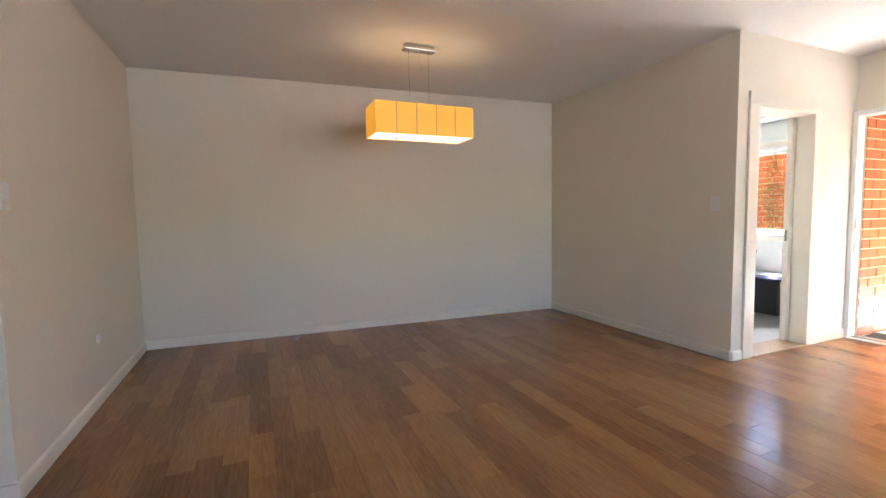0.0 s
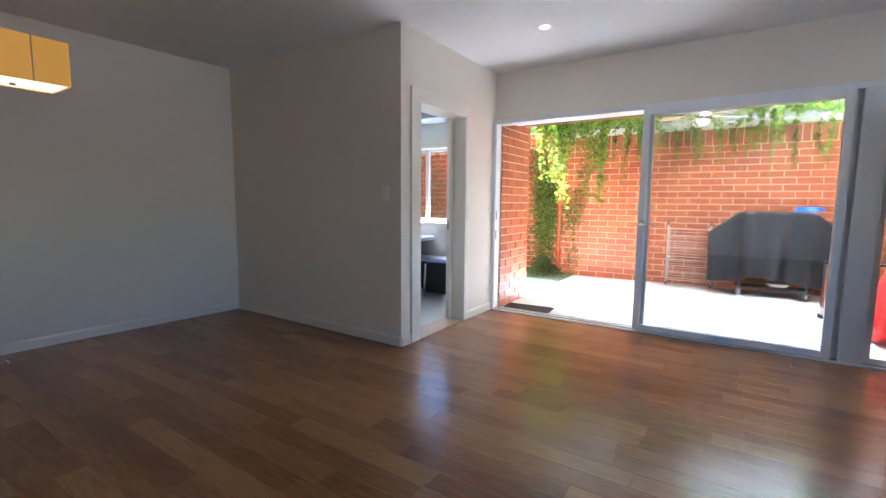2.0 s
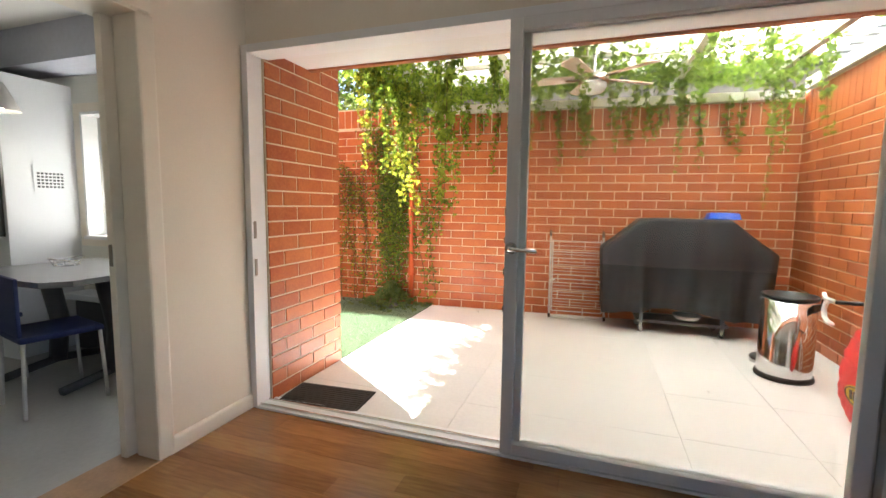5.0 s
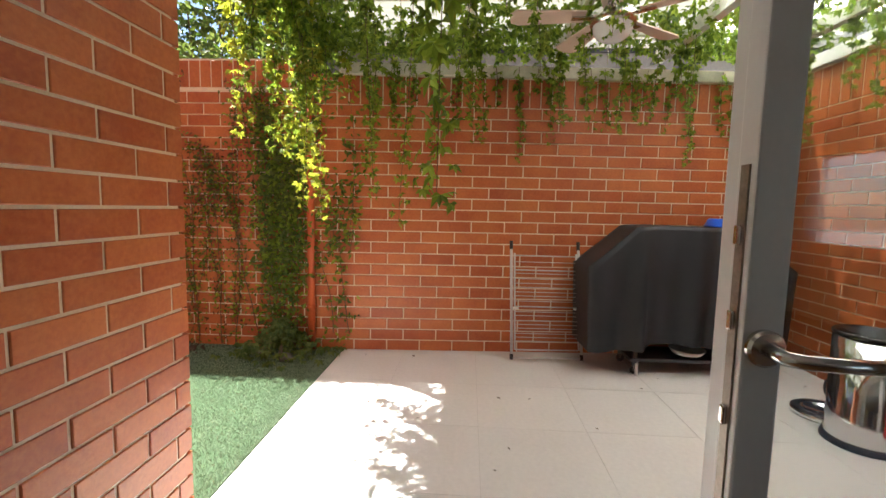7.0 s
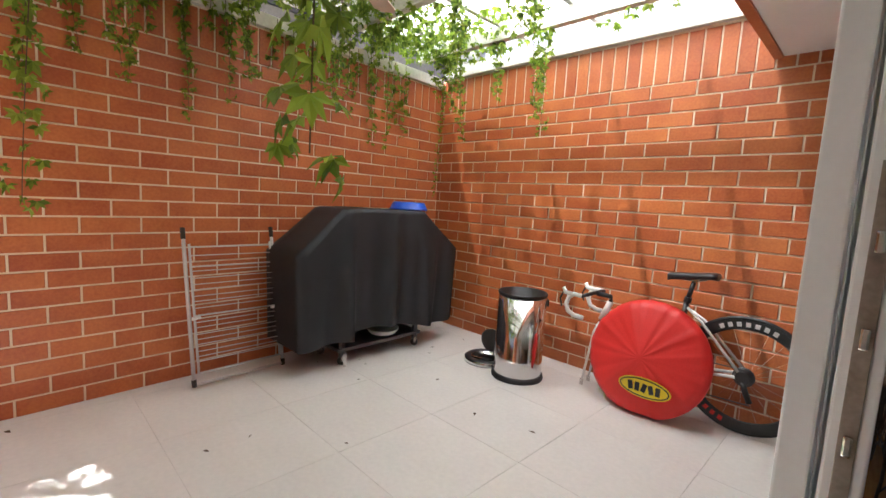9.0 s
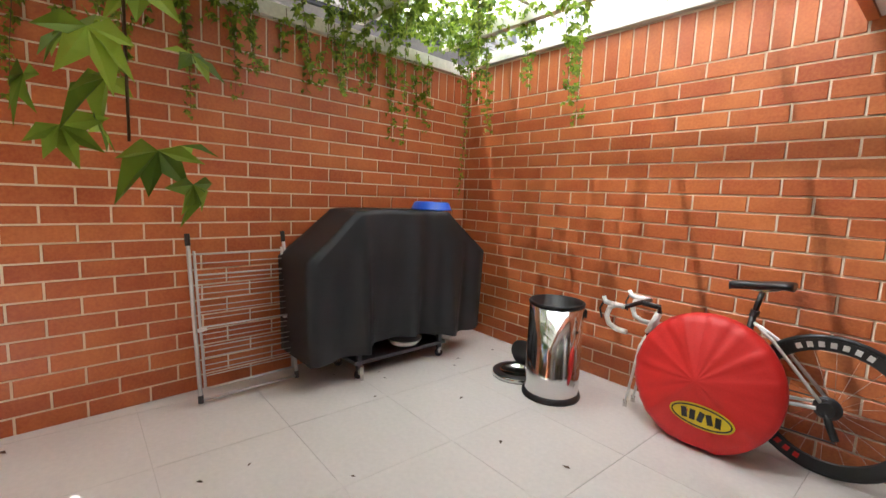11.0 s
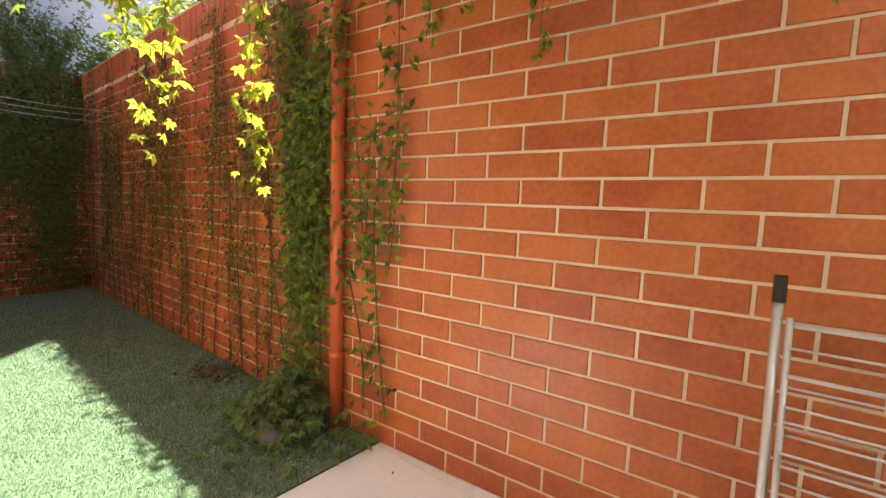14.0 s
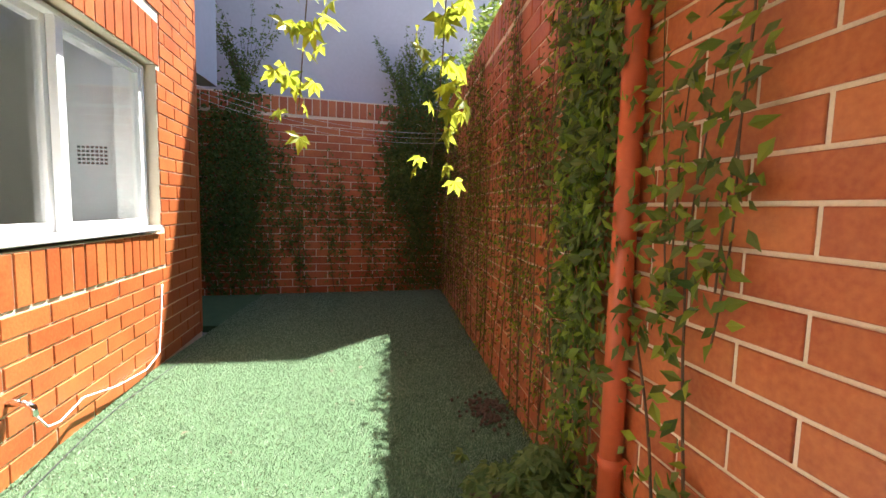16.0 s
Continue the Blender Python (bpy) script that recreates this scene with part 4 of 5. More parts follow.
bm = bmesh.new()
for z in (0.24, 1.83):
    for i in range(4):
        c = lamp_corner(i, z)
        bm.verts.new((c.x * 0.93, c.y * 0.93, z))
bm.verts.ensure_lookup_table()
for i in range(4):
    bm.faces.new([bm.verts[q] for q in (i, (i + 1) % 4, 4 + (i + 1) % 4, 4 + i)])
part("paper_shade", bm, PAPER, fl, "brown paper shade")
for i in range(4):
    z_top = 1.90
    foot = lamp_corner(i, 0.0) * 1.08
    foot.z = 0.006
    part("leg", tube([foot, lamp_corner(i, 0.12), lamp_corner(i, 0.3), lamp_corner(i, 1.0), lamp_corner(i, z_top)], 0.0065, 7), WICKER, fl, smooth=True)
    for z in (0.24, 0.72, 1.28, 1.84):
        part("hoop", tube([lamp_corner(i, z), lamp_corner((i + 1) % 4, z)], 0.0045, 6), WICKER, fl)
    # tangled twigs over each face
    bm = bmesh.new()
    for q in range(150):
        u, z = rng.uniform(0.02, 0.98), rng.uniform(0.24, 1.84)
        ang, step = rng.uniform(0, 6.28), rng.uniform(0.03, 0.06)
        pts = []
        for k in range(7):
            c = lamp_corner(i, z).lerp(lamp_corner((i + 1) % 4, z), u)
            out = Vector((c.x, c.y, 0)).normalized() * rng.uniform(0, 0.012)
            pts.append(c + out)
            ang += rng.uniform(-0.9, 0.9)
            u = min(1, max(0, u + math.cos(ang) * step / 0.35))
            z = min(1.88, max(0.22, z + math.sin(ang) * step))
        add_tube(bm, pts, 0.0028, 3)
    part("twig_mesh", bm, WICKER, fl, "tangled dark twigs")
    a, b = lamp_corner(i, 0.25), lamp_corner((i + 1) % 4, 0.25)
    f = lamp_corner(i, 0.02)
    part("brace", tube([f + Vector((0, 0, 0.05)), a.lerp(b, 0.2) - Vector((0, 0, 0.07)), a.lerp(b, 0.5) - Vector((0, 0, 0.01))], 0.004, 6), WICKER, fl)
fc = thing("power_cord", "coil of dark power cord on the floor under the lamp", "cord", pose(5.22, -1.30, 0.0))
part("coil", tube([((0.07 + 0.03 * math.sin(2.3 * a)) * math.cos(a), (0.10 + 0.03 * math.cos(1.7 * a)) * math.sin(a), 0.010 + 0.002 * a) for a in np.arange(0, 19, 0.35)], 0.005, 6), BLACK, fc, smooth=True)

# ---------- kitchen things ----------
kt = thing("kitchen_table", "grey laminate kitchen table on dark splayed pedestal legs", "table", pose(5.55, 3.72, 0))
bm = bmesh.new()
pts = [(-0.52, -0.40), (-0.40, -0.50), (0.30, -0.47), (0.42, -0.36), (0.42, 0.55), (-0.45, 0.55), (-0.52, 0.45)]
lo = [bm.verts.new((x, y, 0.715)) for x, y in pts]
hi = [bm.verts.new((x, y, 0.75)) for x, y in pts]
bm.faces.new(lo[::-1])
bm.faces.new(hi)
for k in range(len(pts)):
    bm.faces.new((lo[k], lo[(k + 1) % len(pts)], hi[(k + 1) % len(pts)], hi[k]))
part("tabletop", bm, TABLETOP, kt)
for y in (-0.28, 0.32):
    part("pedestal", tube([(-0.05, y, 0.05), (-0.02, y, 0.35), (-0.08, y, 0.71)], 0.055, 10, r_end=0.06), DARKGREY, kt, smooth=True)
    part("foot", tube([(-0.38, y, 0.02), (-0.05, y, 0.06), (0.3, y, 0.02)], 0.03, 8), DARKGREY, kt, smooth=True)


def kitchen_chair(m):
    c = thing("kitchen_chair", "navy blue kitchen chair with slim metal legs", "chair", m, group="kitchen chairs")
    part("seat", box(-0.2, -0.2, 0.43, 0.2, 0.2, 0.465, 0.014), NAVY, c)
    part("backrest", box(-0.2, 0.185, 0.47, 0.2, 0.205, 0.80, 0.008), NAVY, c)
    for x in (-0.18, 0.18):
        for y in (-0.18, 0.18):
            part("leg", tube([(x * 1.05, y * 1.1, 0), (x, y, 0.435)], 0.011, 8), GREYMETAL, c, smooth=True)
    return c


ch = kitchen_chair(pose(5.12, 3.40, 0, 0, 0, 78))
copy_thing(ch, pose(5.06, 4.15, 0, 0, 0, 95))
copy_thing(ch, pose(5.75, 3.02, 0, 0, 0, 185))
bench = thing("bench", "white built-in bench below the kitchen window", "bench", pose(5.93, 3.7, 0))
part("seat", box(-0.16, -0.75, 0.42, 0.16, 0.70, 0.47, 0.008), CABINET, bench)
part("base", box(-0.10, -0.70, 0, 0.155, 0.66, 0.419), DARKGREY, bench)
tc = thing("oven_cabinet", "tall white cabinet tower with built-in dark oven", "cabinet", pose(5.80, 4.72, 0))
part("body", box(-0.33, -0.27, 0, 0.29, 0.27, 2.16, 0.003), CABINET, tc)
part("oven", box(-0.352, -0.24, 0.95, -0.331, 0.24, 1.75, 0.004), BLACK, tc, "black glass oven front")
part("handle", tube([(-0.375, -0.2, 1.32), (-0.375, 0.2, 1.32)], 0.008, 8), STEEL, tc)
cal = thing("calendar", "white wall calendar with a grid of small dark squares", "calendar", pose(5.76, 4.444, 1.40))
part("sheet", box(-0.11, -0.004, -0.10, 0.11, 0, 0.10), CABINET, cal)
for i in range(7):
    for j in range(5):
        part("day", box(-0.088 + i * 0.027, -0.006, -0.075 + j * 0.026, -0.070 + i * 0.027, -0.004, -0.060 + j * 0.026), DARKGREY, cal)
tray = thing("wire_basket", "small chrome wire tray on the kitchen table", "tray", pose(5.55, 3.95, 0.752))
part("rim", tube([(0.11 * math.cos(a), 0.08 * math.sin(a), 0.05 + 0.012 * math.cos(2 * a)) for a in (2 * math.pi * k / 28 for k in range(28))], 0.004, 6, True), CHROME, tray)
part("base", tube([(0.08 * math.cos(a), 0.055 * math.sin(a), 0.004) for a in (2 * math.pi * k / 24 for k in range(24))], 0.004, 6, True), CHROME, tray)
for k in range(6):
    a = 2 * math.pi * k / 6
    part("wire", tube([(0.08 * math.cos(a), 0.055 * math.sin(a), 0.004), (0.11 * math.cos(a), 0.08 * math.sin(a), 0.05)], 0.003, 6), CHROME, tray)
kp = thing("kitchen_pendant", "grey metal cone pendant lamp, lit, over the kitchen table", "pendant lamp", pose(5.24, 3.98, 0))
part("shade", lathe([(0.03, 1.98), (0.045, 1.96), (0.115, 1.80), (0.112, 1.80), (0.042, 1.955), (0.0, 1.97)], 32), GREYMETAL, kp, smooth=True)
part("bulb", lathe([(0, 1.80), (0.03, 1.815), (0.034, 1.85), (0.0, 1.89)], 20), BULB, kp, "glowing bulb")
part("cord", tube([(0, 0, 1.97), (0, 0, 2.48)], 0.004, 6), BLACK, kp)
part("canopy", lathe([(0.0, 2.43), (0.045, 2.43), (0.055, 2.518), (0, 2.518)], 24), GREYMETAL, kp)

# ---------- creepers ----------
def leaf_mesh(spots, rnd):
    """Folded pointed leaves; spots are (place, direction of the tip, face normal, length)."""
    vs, fs = [], []
    for p, d, nrm, size in spots:
        d = d.normalized()
        s = d.cross(nrm)
        s = s.normalized() if s.length > 1e-4 else d.orthogonal().normalized()
        up = s.cross(d)
        w = size * rnd.uniform(0.20, 0.28)
        i = len(vs)
        bend = rnd.uniform(-0.25, 0.05)
        vs += [p, p + d * size * 0.42 + s * w + up * size * 0.07, p + d * size * 0.5 + up * size * bend * 0.3, p + d * size * 0.42 - s * w + up * size * 0.07, p + d * size + up * size * bend]
        fs += [(i, i + 2, i + 1), (i, i + 3, i + 2), (i + 1, i + 2, i + 4), (i + 2, i + 3, i + 4)]
    return vs, fs


def palmate(p, face, size, rnd, spots, count=5):
    """A five-fingered creeper leaf hanging at p."""
    face = face.normalized()
    down = Vector((rnd.uniform(-0.5, 0.5), rnd.uniform(-0.5, 0.5), -1))
    down = (down - face * down.dot(face)).normalized()
    for k in range(count):
        a = radians((k - (count - 1) / 2) * 52 + rnd.uniform(-10, 10))
        d = Matrix.Rotation(a, 3, face) @ down + Vector((0, 0, -0.25))
        spots.append((p, d, face, size * rnd.uniform(0.75, 1.1) * (1 - 0.12 * abs(k - (count - 1) / 2))))


def rand_dir(rnd):
    return Vector((rnd.gauss(0, 1), rnd.gauss(0, 1), rnd.gauss(0, 0.6))).normalized()


def strand(x, y, z_top, z_tip, size=0.055, step=0.05, sway=0.05, mat=LEAF, seed=0, label="hanging creeper strand with five-fingered green leaves"):
    rnd = random.Random(seed * 13 + 5)
    t = thing("hanging_vine", label, "vine", pose(x, y, z_top), group="hanging vines")
    n = max(4, int((z_top - z_tip) / step))
    ph = rnd.uniform(0, 6)
    pts = [Vector((sway * math.sin(ph + 3 * k / n) * k / n, sway * math.cos(ph * 1.7 + 2.5 * k / n) * k / n, -(z_top - z_tip) * k / n)) for k in range(n + 1)]
    part("stem", tube(pts, 0.0024, 5, r_end=0.0012), BARK, t)
    spots = []
    for k, p in enumerate(pts[1:]):
        for q in range(3):
            off = rand_dir(rnd) * size * rnd.uniform(0.3, 0.9)
            palmate(p + off, rand_dir(rnd) + Vector((0, 0, 0.5)), size * (1.1 - 0.55 * k / n) * rnd.uniform(0.75, 1.2), rnd, spots)
    vs, fs = leaf_mesh(spots, rnd)
    raw("leaves", vs, fs, mat, t, kind="stuff")


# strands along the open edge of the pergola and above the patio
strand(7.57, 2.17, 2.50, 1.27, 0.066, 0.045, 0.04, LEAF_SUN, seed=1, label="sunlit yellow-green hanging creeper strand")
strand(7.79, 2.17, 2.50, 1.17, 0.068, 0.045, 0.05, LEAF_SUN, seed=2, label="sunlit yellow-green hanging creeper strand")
srnd = random.Random(21)
for k in range(26):
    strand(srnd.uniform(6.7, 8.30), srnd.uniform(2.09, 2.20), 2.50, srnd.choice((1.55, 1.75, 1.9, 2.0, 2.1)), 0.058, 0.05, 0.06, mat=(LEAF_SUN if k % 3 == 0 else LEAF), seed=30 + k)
strand(6.06, 1.19, 2.50, 1.27, 0.078, 0.04, 0.01, LEAF, seed=3, label="near hanging creeper strand with large leaves")
strand(7.1, 1.65, 2.55, 1.28, 0.055, 0.05, 0.04, seed=4)
strand(7.1, 1.42, 2.55, 1.15, 0.055, 0.055, 0.05, seed=7)
strand(7.7, 1.75, 2.55, 1.5, 0.055, 0.05, 0.05, seed=8)
strand(8.3, -1.2, 2.545, 1.25, 0.034, 0.04, 0.02, seed=5, label="thin dry hanging creeper strand in the corner")
strand(8.0, -0.40, 2.45, 1.57, 0.04, 0.045, 0.02, seed=6)
for k in range(40):
    x, y = (srnd.choice((7.1, 7.7, 8.3)), srnd.uniform(-1.35, 1.95)) if k % 2 else (srnd.uniform(6.9, 8.45), srnd.choice((1.13, 0.44, -0.40, -1.2)))
    strand(x, y, 2.545 if k % 2 else 2.46, srnd.choice((1.75, 1.9, 2.0, 2.1, 2.2, 2.25)), 0.055, 0.045, 0.05, seed=160 + k)
for k in range(17):
    y = -1.1 + 0.19 * k + srnd.uniform(-0.08, 0.08)
    fx = FA[0] + (FB[0] - FA[0]) * (FA[1] - y) / (FA[1] - FB[1])
    strand(fx - 0.042, y, 2.36, srnd.uniform(1.6, 2.15), 0.05, 0.045, 0.04, seed=90 + k)

# crown of the creeper lying on the pergola edge and the wall top
crown = thing("creeper", "dense sunlit creeper foliage tumbling over the pergola edge", "vine")
rnd = random.Random(77)
spots = []
for k in range(1500):
    x = rnd.uniform(6.55, 8.45)
    y = 2.18 + rnd.gauss(0, 0.14)
    z = 2.60 + rnd.gauss(0, 0.10) - 0.16 * abs(math.sin(5 * x))
    palmate(Vector((x, y, z)), rand_dir(rnd) + Vector((0, 0, 0.6)), rnd.uniform(0.04, 0.065), rnd, spots, 4)
for k in range(1700):
    x, y = rnd.uniform(6.4, 8.5), rnd.uniform(-1.4, 2.1)
    if math.sin(3.1 * x + 1) + math.sin(2.7 * y) > -0.2:
        palmate(Vector((x, y, 2.48 + rnd.gauss(0, 0.06))), rand_dir(rnd) + Vector((0, 0, 0.6)), rnd.uniform(0.04, 0.06), rnd, spots, 4)
for k in range(2600):
    x, y = 8.58 - abs(rnd.gauss(0, 0.55)), rnd.uniform(-1.35, 2.0)
    if x > 6.9 and math.sin(4.3 * x + 2.1 * y) + math.sin(3.7 * y - 1.3) > -0.9:
        palmate(Vector((x, y, 2.50 + rnd.gauss(0, 0.05))), rand_dir(rnd) + Vector((0, 0, 0.6)), rnd.uniform(0.04, 0.065), rnd, spots, 4)
vs, fs = leaf_mesh(spots, rnd)
raw("leaves", vs, fs, LEAF, crown, kind="stuff")
bm = bmesh.new()
for k in range(9):
    y = rnd.uniform(2.05, 2.3)
    add_tube(bm, [(6.5 + 0.2 * i, y + rnd.uniform(-0.06, 0.06), 2.58 + rnd.uniform(-0.04, 0.06)) for i in range(11)], 0.006, 5)
tagged(part("stem_tangle", bm, BARK, crown), kind="stuff")


def wall_creeper(name, label, a, b, z0, z1, stems, leaves_per_stem, mats, seed, spread=0.10, size=0.035, lean=0.25, normal=None, clump=None):
    """Creeper climbing a wall between a and b: stems with many small leaves close to the wall."""
    rnd = random.Random(seed)
    a, b = Vector((*a, 0)), Vector((*b, 0))
    along_v = (b - a).normalized()
    nrm = normal or Vector((along_v.y, -along_v.x, 0))
    t = thing(name, label, "vine")
    bm = bmesh.new()
    sets = [[] for _ in mats]
    for s in range(stems):
        u = (s + rnd.uniform(0.2, 0.8)) / stems * (b - a).length
        for branch in range(3):
            uu, z, dv = u, z0 if branch == 0 else rnd.uniform(z0, z1 * 0.5), rnd.uniform(-lean, lean)
            top = rnd.uniform(0.6, 1.0) * z1
            pts = []
            while z < top:
                pts.append(a + along_v * uu + nrm * 0.008 + Vector((0, 0, z)))
                z += 0.07
                dv += rnd.uniform(-0.09, 0.09)
                dv *= 0.95
                uu += dv * 0.07
            if len(pts) < 3:
                continue
            add_tube(bm, pts, 0.005 if branch == 0 else 0.0025, 4, r_end=0.0015)
            for q in range(leaves_per_stem):
                p = rnd.choice(pts) + along_v * rnd.gauss(0, spread) + nrm * abs(rnd.gauss(0.012, 0.014)) + Vector((0, 0, rnd.gauss(0, 0.05)))
                if p.z < 0.02:
                    continue
                d = along_v * rnd.uniform(-1, 1) + Vector((0, 0, rnd.uniform(-1.2, 0.3))) + nrm * rnd.uniform(0, 0.5)
                rnd.choice(sets).append((p, d, nrm + rand_dir(rnd) * 0.5, size * rnd.uniform(0.7, 1.3)))
    tagged(part("stem_tangle", bm, BARK, t), kind="stuff")
    for sp, mt in zip(sets, mats):
        vs, fs = leaf_mesh(sp, rnd)
        raw("leaves", vs, fs, mt, t, kind="stuff")
    return t


WNORM = Vector((-1, 0, 0))
wall_creeper("wall_creeper", "fine-leaved creeper covering the sunny garden wall", (8.385, 2.75), (8.40, 7.0), 0.02, 2.55, 22, 190, [LEAF_DARK, LEAF, LEAF_RED], 5, 0.05, 0.034, normal=WNORM)
wall_creeper("wall_creeper", "dense green creeper climbing round the downpipe", (8.355, 2.48), (8.36, 2.78), 0.02, 2.5, 4, 260, [LEAF, LEAF_DARK], 6, 0.07, 0.05, 0.12, normal=WNORM)
wall_creeper("wall_creeper", "loose creeper stems on the brick beside the downpipe", (8.40, 2.05), (8.38, 2.32), 0.15, 2.2, 2, 75, [LEAF, LEAF_DARK], 8, 0.04, 0.05, 0.2, normal=WNORM)
ev = Vector((EA[0] - EB[0], EA[1] - EB[1], 0)).normalized()
EN = Vector((ev.y, -ev.x, 0))


def on_end(s):
    return EA[0] - ev.x * s, EA[1] - ev.y * s


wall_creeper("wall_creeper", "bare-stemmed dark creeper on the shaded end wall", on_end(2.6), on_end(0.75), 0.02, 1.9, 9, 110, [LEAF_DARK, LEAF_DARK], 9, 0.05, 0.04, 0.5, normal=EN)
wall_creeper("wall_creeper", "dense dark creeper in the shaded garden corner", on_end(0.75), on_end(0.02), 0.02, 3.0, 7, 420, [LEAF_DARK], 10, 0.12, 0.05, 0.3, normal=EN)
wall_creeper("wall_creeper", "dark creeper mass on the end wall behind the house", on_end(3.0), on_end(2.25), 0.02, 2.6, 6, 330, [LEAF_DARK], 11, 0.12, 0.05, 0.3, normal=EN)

# fringe of creeper along the garden wall's top
fr = thing("creeper_fringe", "ragged creeper fringe along the garden wall top", "vine")
rnd = random.Random(91)
spots = []
for k in range(1500):
    y = rnd.uniform(2.3, 7.0)
    p = Vector((8.44 + rnd.gauss(0, 0.05), y, 2.41 + abs(rnd.gauss(0, 0.11)) * (0.6 + 0.6 * math.sin(7 * y) ** 2)))
    spots.append((p, rand_dir(rnd), rand_dir(rnd) + Vector((0, 0, 0.5)), rnd.uniform(0.04, 0.075)))
vs, fs = leaf_mesh(spots, rnd)
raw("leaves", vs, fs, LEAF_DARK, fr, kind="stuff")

# neighbour's foliage behind the garden wall
hd = thing("neighbour_hedge", "dark dense neighbouring foliage behind the garden wall", "hedge")
rnd = random.Random(63)
spots = []
for k in range(2600):
    y = rnd.uniform(2.5, 4.6)
    z = rnd.uniform(2.0, 3.35 + 0.25 * math.sin(4 * y))
    palmate(Vector((9.0 + rnd.gauss(0, 0.10), y, z)), rand_dir(rnd) + Vector((-0.5, 0, 0.4)), rnd.uniform(0.06, 0.1), rnd, spots, 4)
vs, fs = leaf_mesh(spots, rnd)
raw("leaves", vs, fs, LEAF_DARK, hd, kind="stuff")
bm = bmesh.new()
for k in range(7):
    y = 2.6 + 0.3 * k
    add_tube(bm, [(9.0, y, -0.06), (9.02, y + 0.03, 1.2), (8.98, y - 0.04, 2.3), (9.02, y + 0.05, 3.2)], 0.03, 7, r_end=0.006)
tagged(part("trunk_row", bm, BARK, hd), kind="stuff")

# sprays of foliage rising above the end wall
for k, (s, zt, seed) in enumerate(((0.55, 3.7, 1), (0.25, 3.3, 2), (2.45, 3.9, 3))):
    rnd = random.Random(400 + seed)
    sp = thing("climber_spray", "dark feathery creeper spray above the garden end wall", "vine", pose(*on_end(s), 2.38))
    bm = bmesh.new()
    spots = []
    for q in range(26):
        ang, zz = rnd.uniform(-0.9, 0.9), rnd.uniform(0.4, zt - 2.38)
        pts = [Vector((math.sin(ang) * zz * 0.6 * f, 0.05 + 0.1 * f * rnd.uniform(-0.5, 1), zz * f * (1 - 0.15 * f))) for f in np.linspace(0, 1, 7)]
        add_tube(bm, pts, 0.004, 4, r_end=0.001)
        for w in range(60):
            f = rnd.random()
            i = min(5, int(f * 6))
            p = pts[i].lerp(pts[i + 1], f * 6 - i)
            spots.append((p + rand_dir(rnd) * 0.03, rand_dir(rnd), rand_dir(rnd), rnd.uniform(0.03, 0.05)))
    tagged(part("stem_tangle", bm, BARK, sp), kind="stuff")
    vs, fs = leaf_mesh(spots, rnd)
    raw("leaves", vs, fs, LEAF_DARK, sp, kind="stuff")

# ivy bush at the foot of the downpipe
bush = thing("ground_creeper", "low dark green creeper bush at the foot of the downpipe", "plant")
rnd = random.Random(55)
spots = []
for k in range(420):
    a, r = rnd.uniform(0, 6.28), abs(rnd.gauss(0, 0.2))
    p = Vector((8.23 + r * math.cos(a) * 0.8, 2.62 + r * math.sin(a), 0))
    p.z = max(0.03, 0.30 - r * 0.75) * rnd.uniform(0.25, 1.0) + 0.02
    if p.x < 8.37:
        palmate(p, Vector((rnd.uniform(-0.6, 0.2), rnd.uniform(-0.6, 0.2), 1)), rnd.uniform(0.045, 0.07), rnd, spots, 5)
vs, fs = leaf_mesh(spots, rnd)
raw("leaves", vs, fs, LEAF_DARK, bush, kind="stuff")
bm = bmesh.new()
for k in range(10):
    a = rnd.uniform(0, 6.28)
    add_tube(bm, [(8.27, 2.62, 0.0), (8.27 + 0.09 * math.cos(a) - 0.03, 2.62 + 0.1 * math.sin(a), 0.12), (8.25 + 0.18 * math.cos(a) - 0.08, 2.62 + 0.22 * math.sin(a), 0.08)], 0.005, 5)
tagged(part("stem_tangle", bm, BARK, bush), kind="stuff")
stone = thing("stone", "grey rounded stone at the foot of the creeper", "stone", pose(8.07, 2.52, 0.0))
bm = bmesh.new()
bmesh.ops.create_icosphere(bm, subdivisions=3, radius=0.06)
for v in bm.verts:
    v.co *= 1 + 0.25 * noise.noise(v.co * 14)
    v.co.z = v.co.z * 0.7 + 0.035
part("body", bm, STONE, stone, smooth=True)
drain = thing("gravel_patch", "small patch of brown gravel at the foot of the garden wall", "gravel", kind="stuff")
bm = bmesh.new()
for k in range(140):
    m = Matrix.Translation((8.24 + rnd.gauss(0, 0.06), 3.50 + rnd.gauss(0, 0.10), 0.018)) @ Matrix.Rotation(rnd.uniform(0, 6), 4, "Z")
    bmesh.ops.create_icosphere(bm, subdivisions=1, radius=rnd.uniform(0.007, 0.014), matrix=m)
part("pebbles", bm, LEAF_DRY, drain)

# fallen leaves
for k in range(34):
    x, y = (rnd.uniform(6.4, 8.3), rnd.uniform(-1.4, 2.0)) if k < 22 else (rnd.uniform(6.7, 8.2), rnd.uniform(2.3, 5.5))
    lf = thing("fallen_leaf", "small curled dry brown fallen leaf", "leaf", pose(x, y, 0.006 if y < 2.15 else 0.024, rnd.uniform(-15, 15), rnd.uniform(-15, 15), rnd.uniform(0, 360)), group="fallen leaves")
    vs, fs = leaf_mesh([(Vector((0, 0, 0)), Vector((1, 0, 0)), Vector((0, 0, 1)), rnd.uniform(0.02, 0.045))], rnd)
    raw("blade", vs, fs, LEAF_DRY, lf)

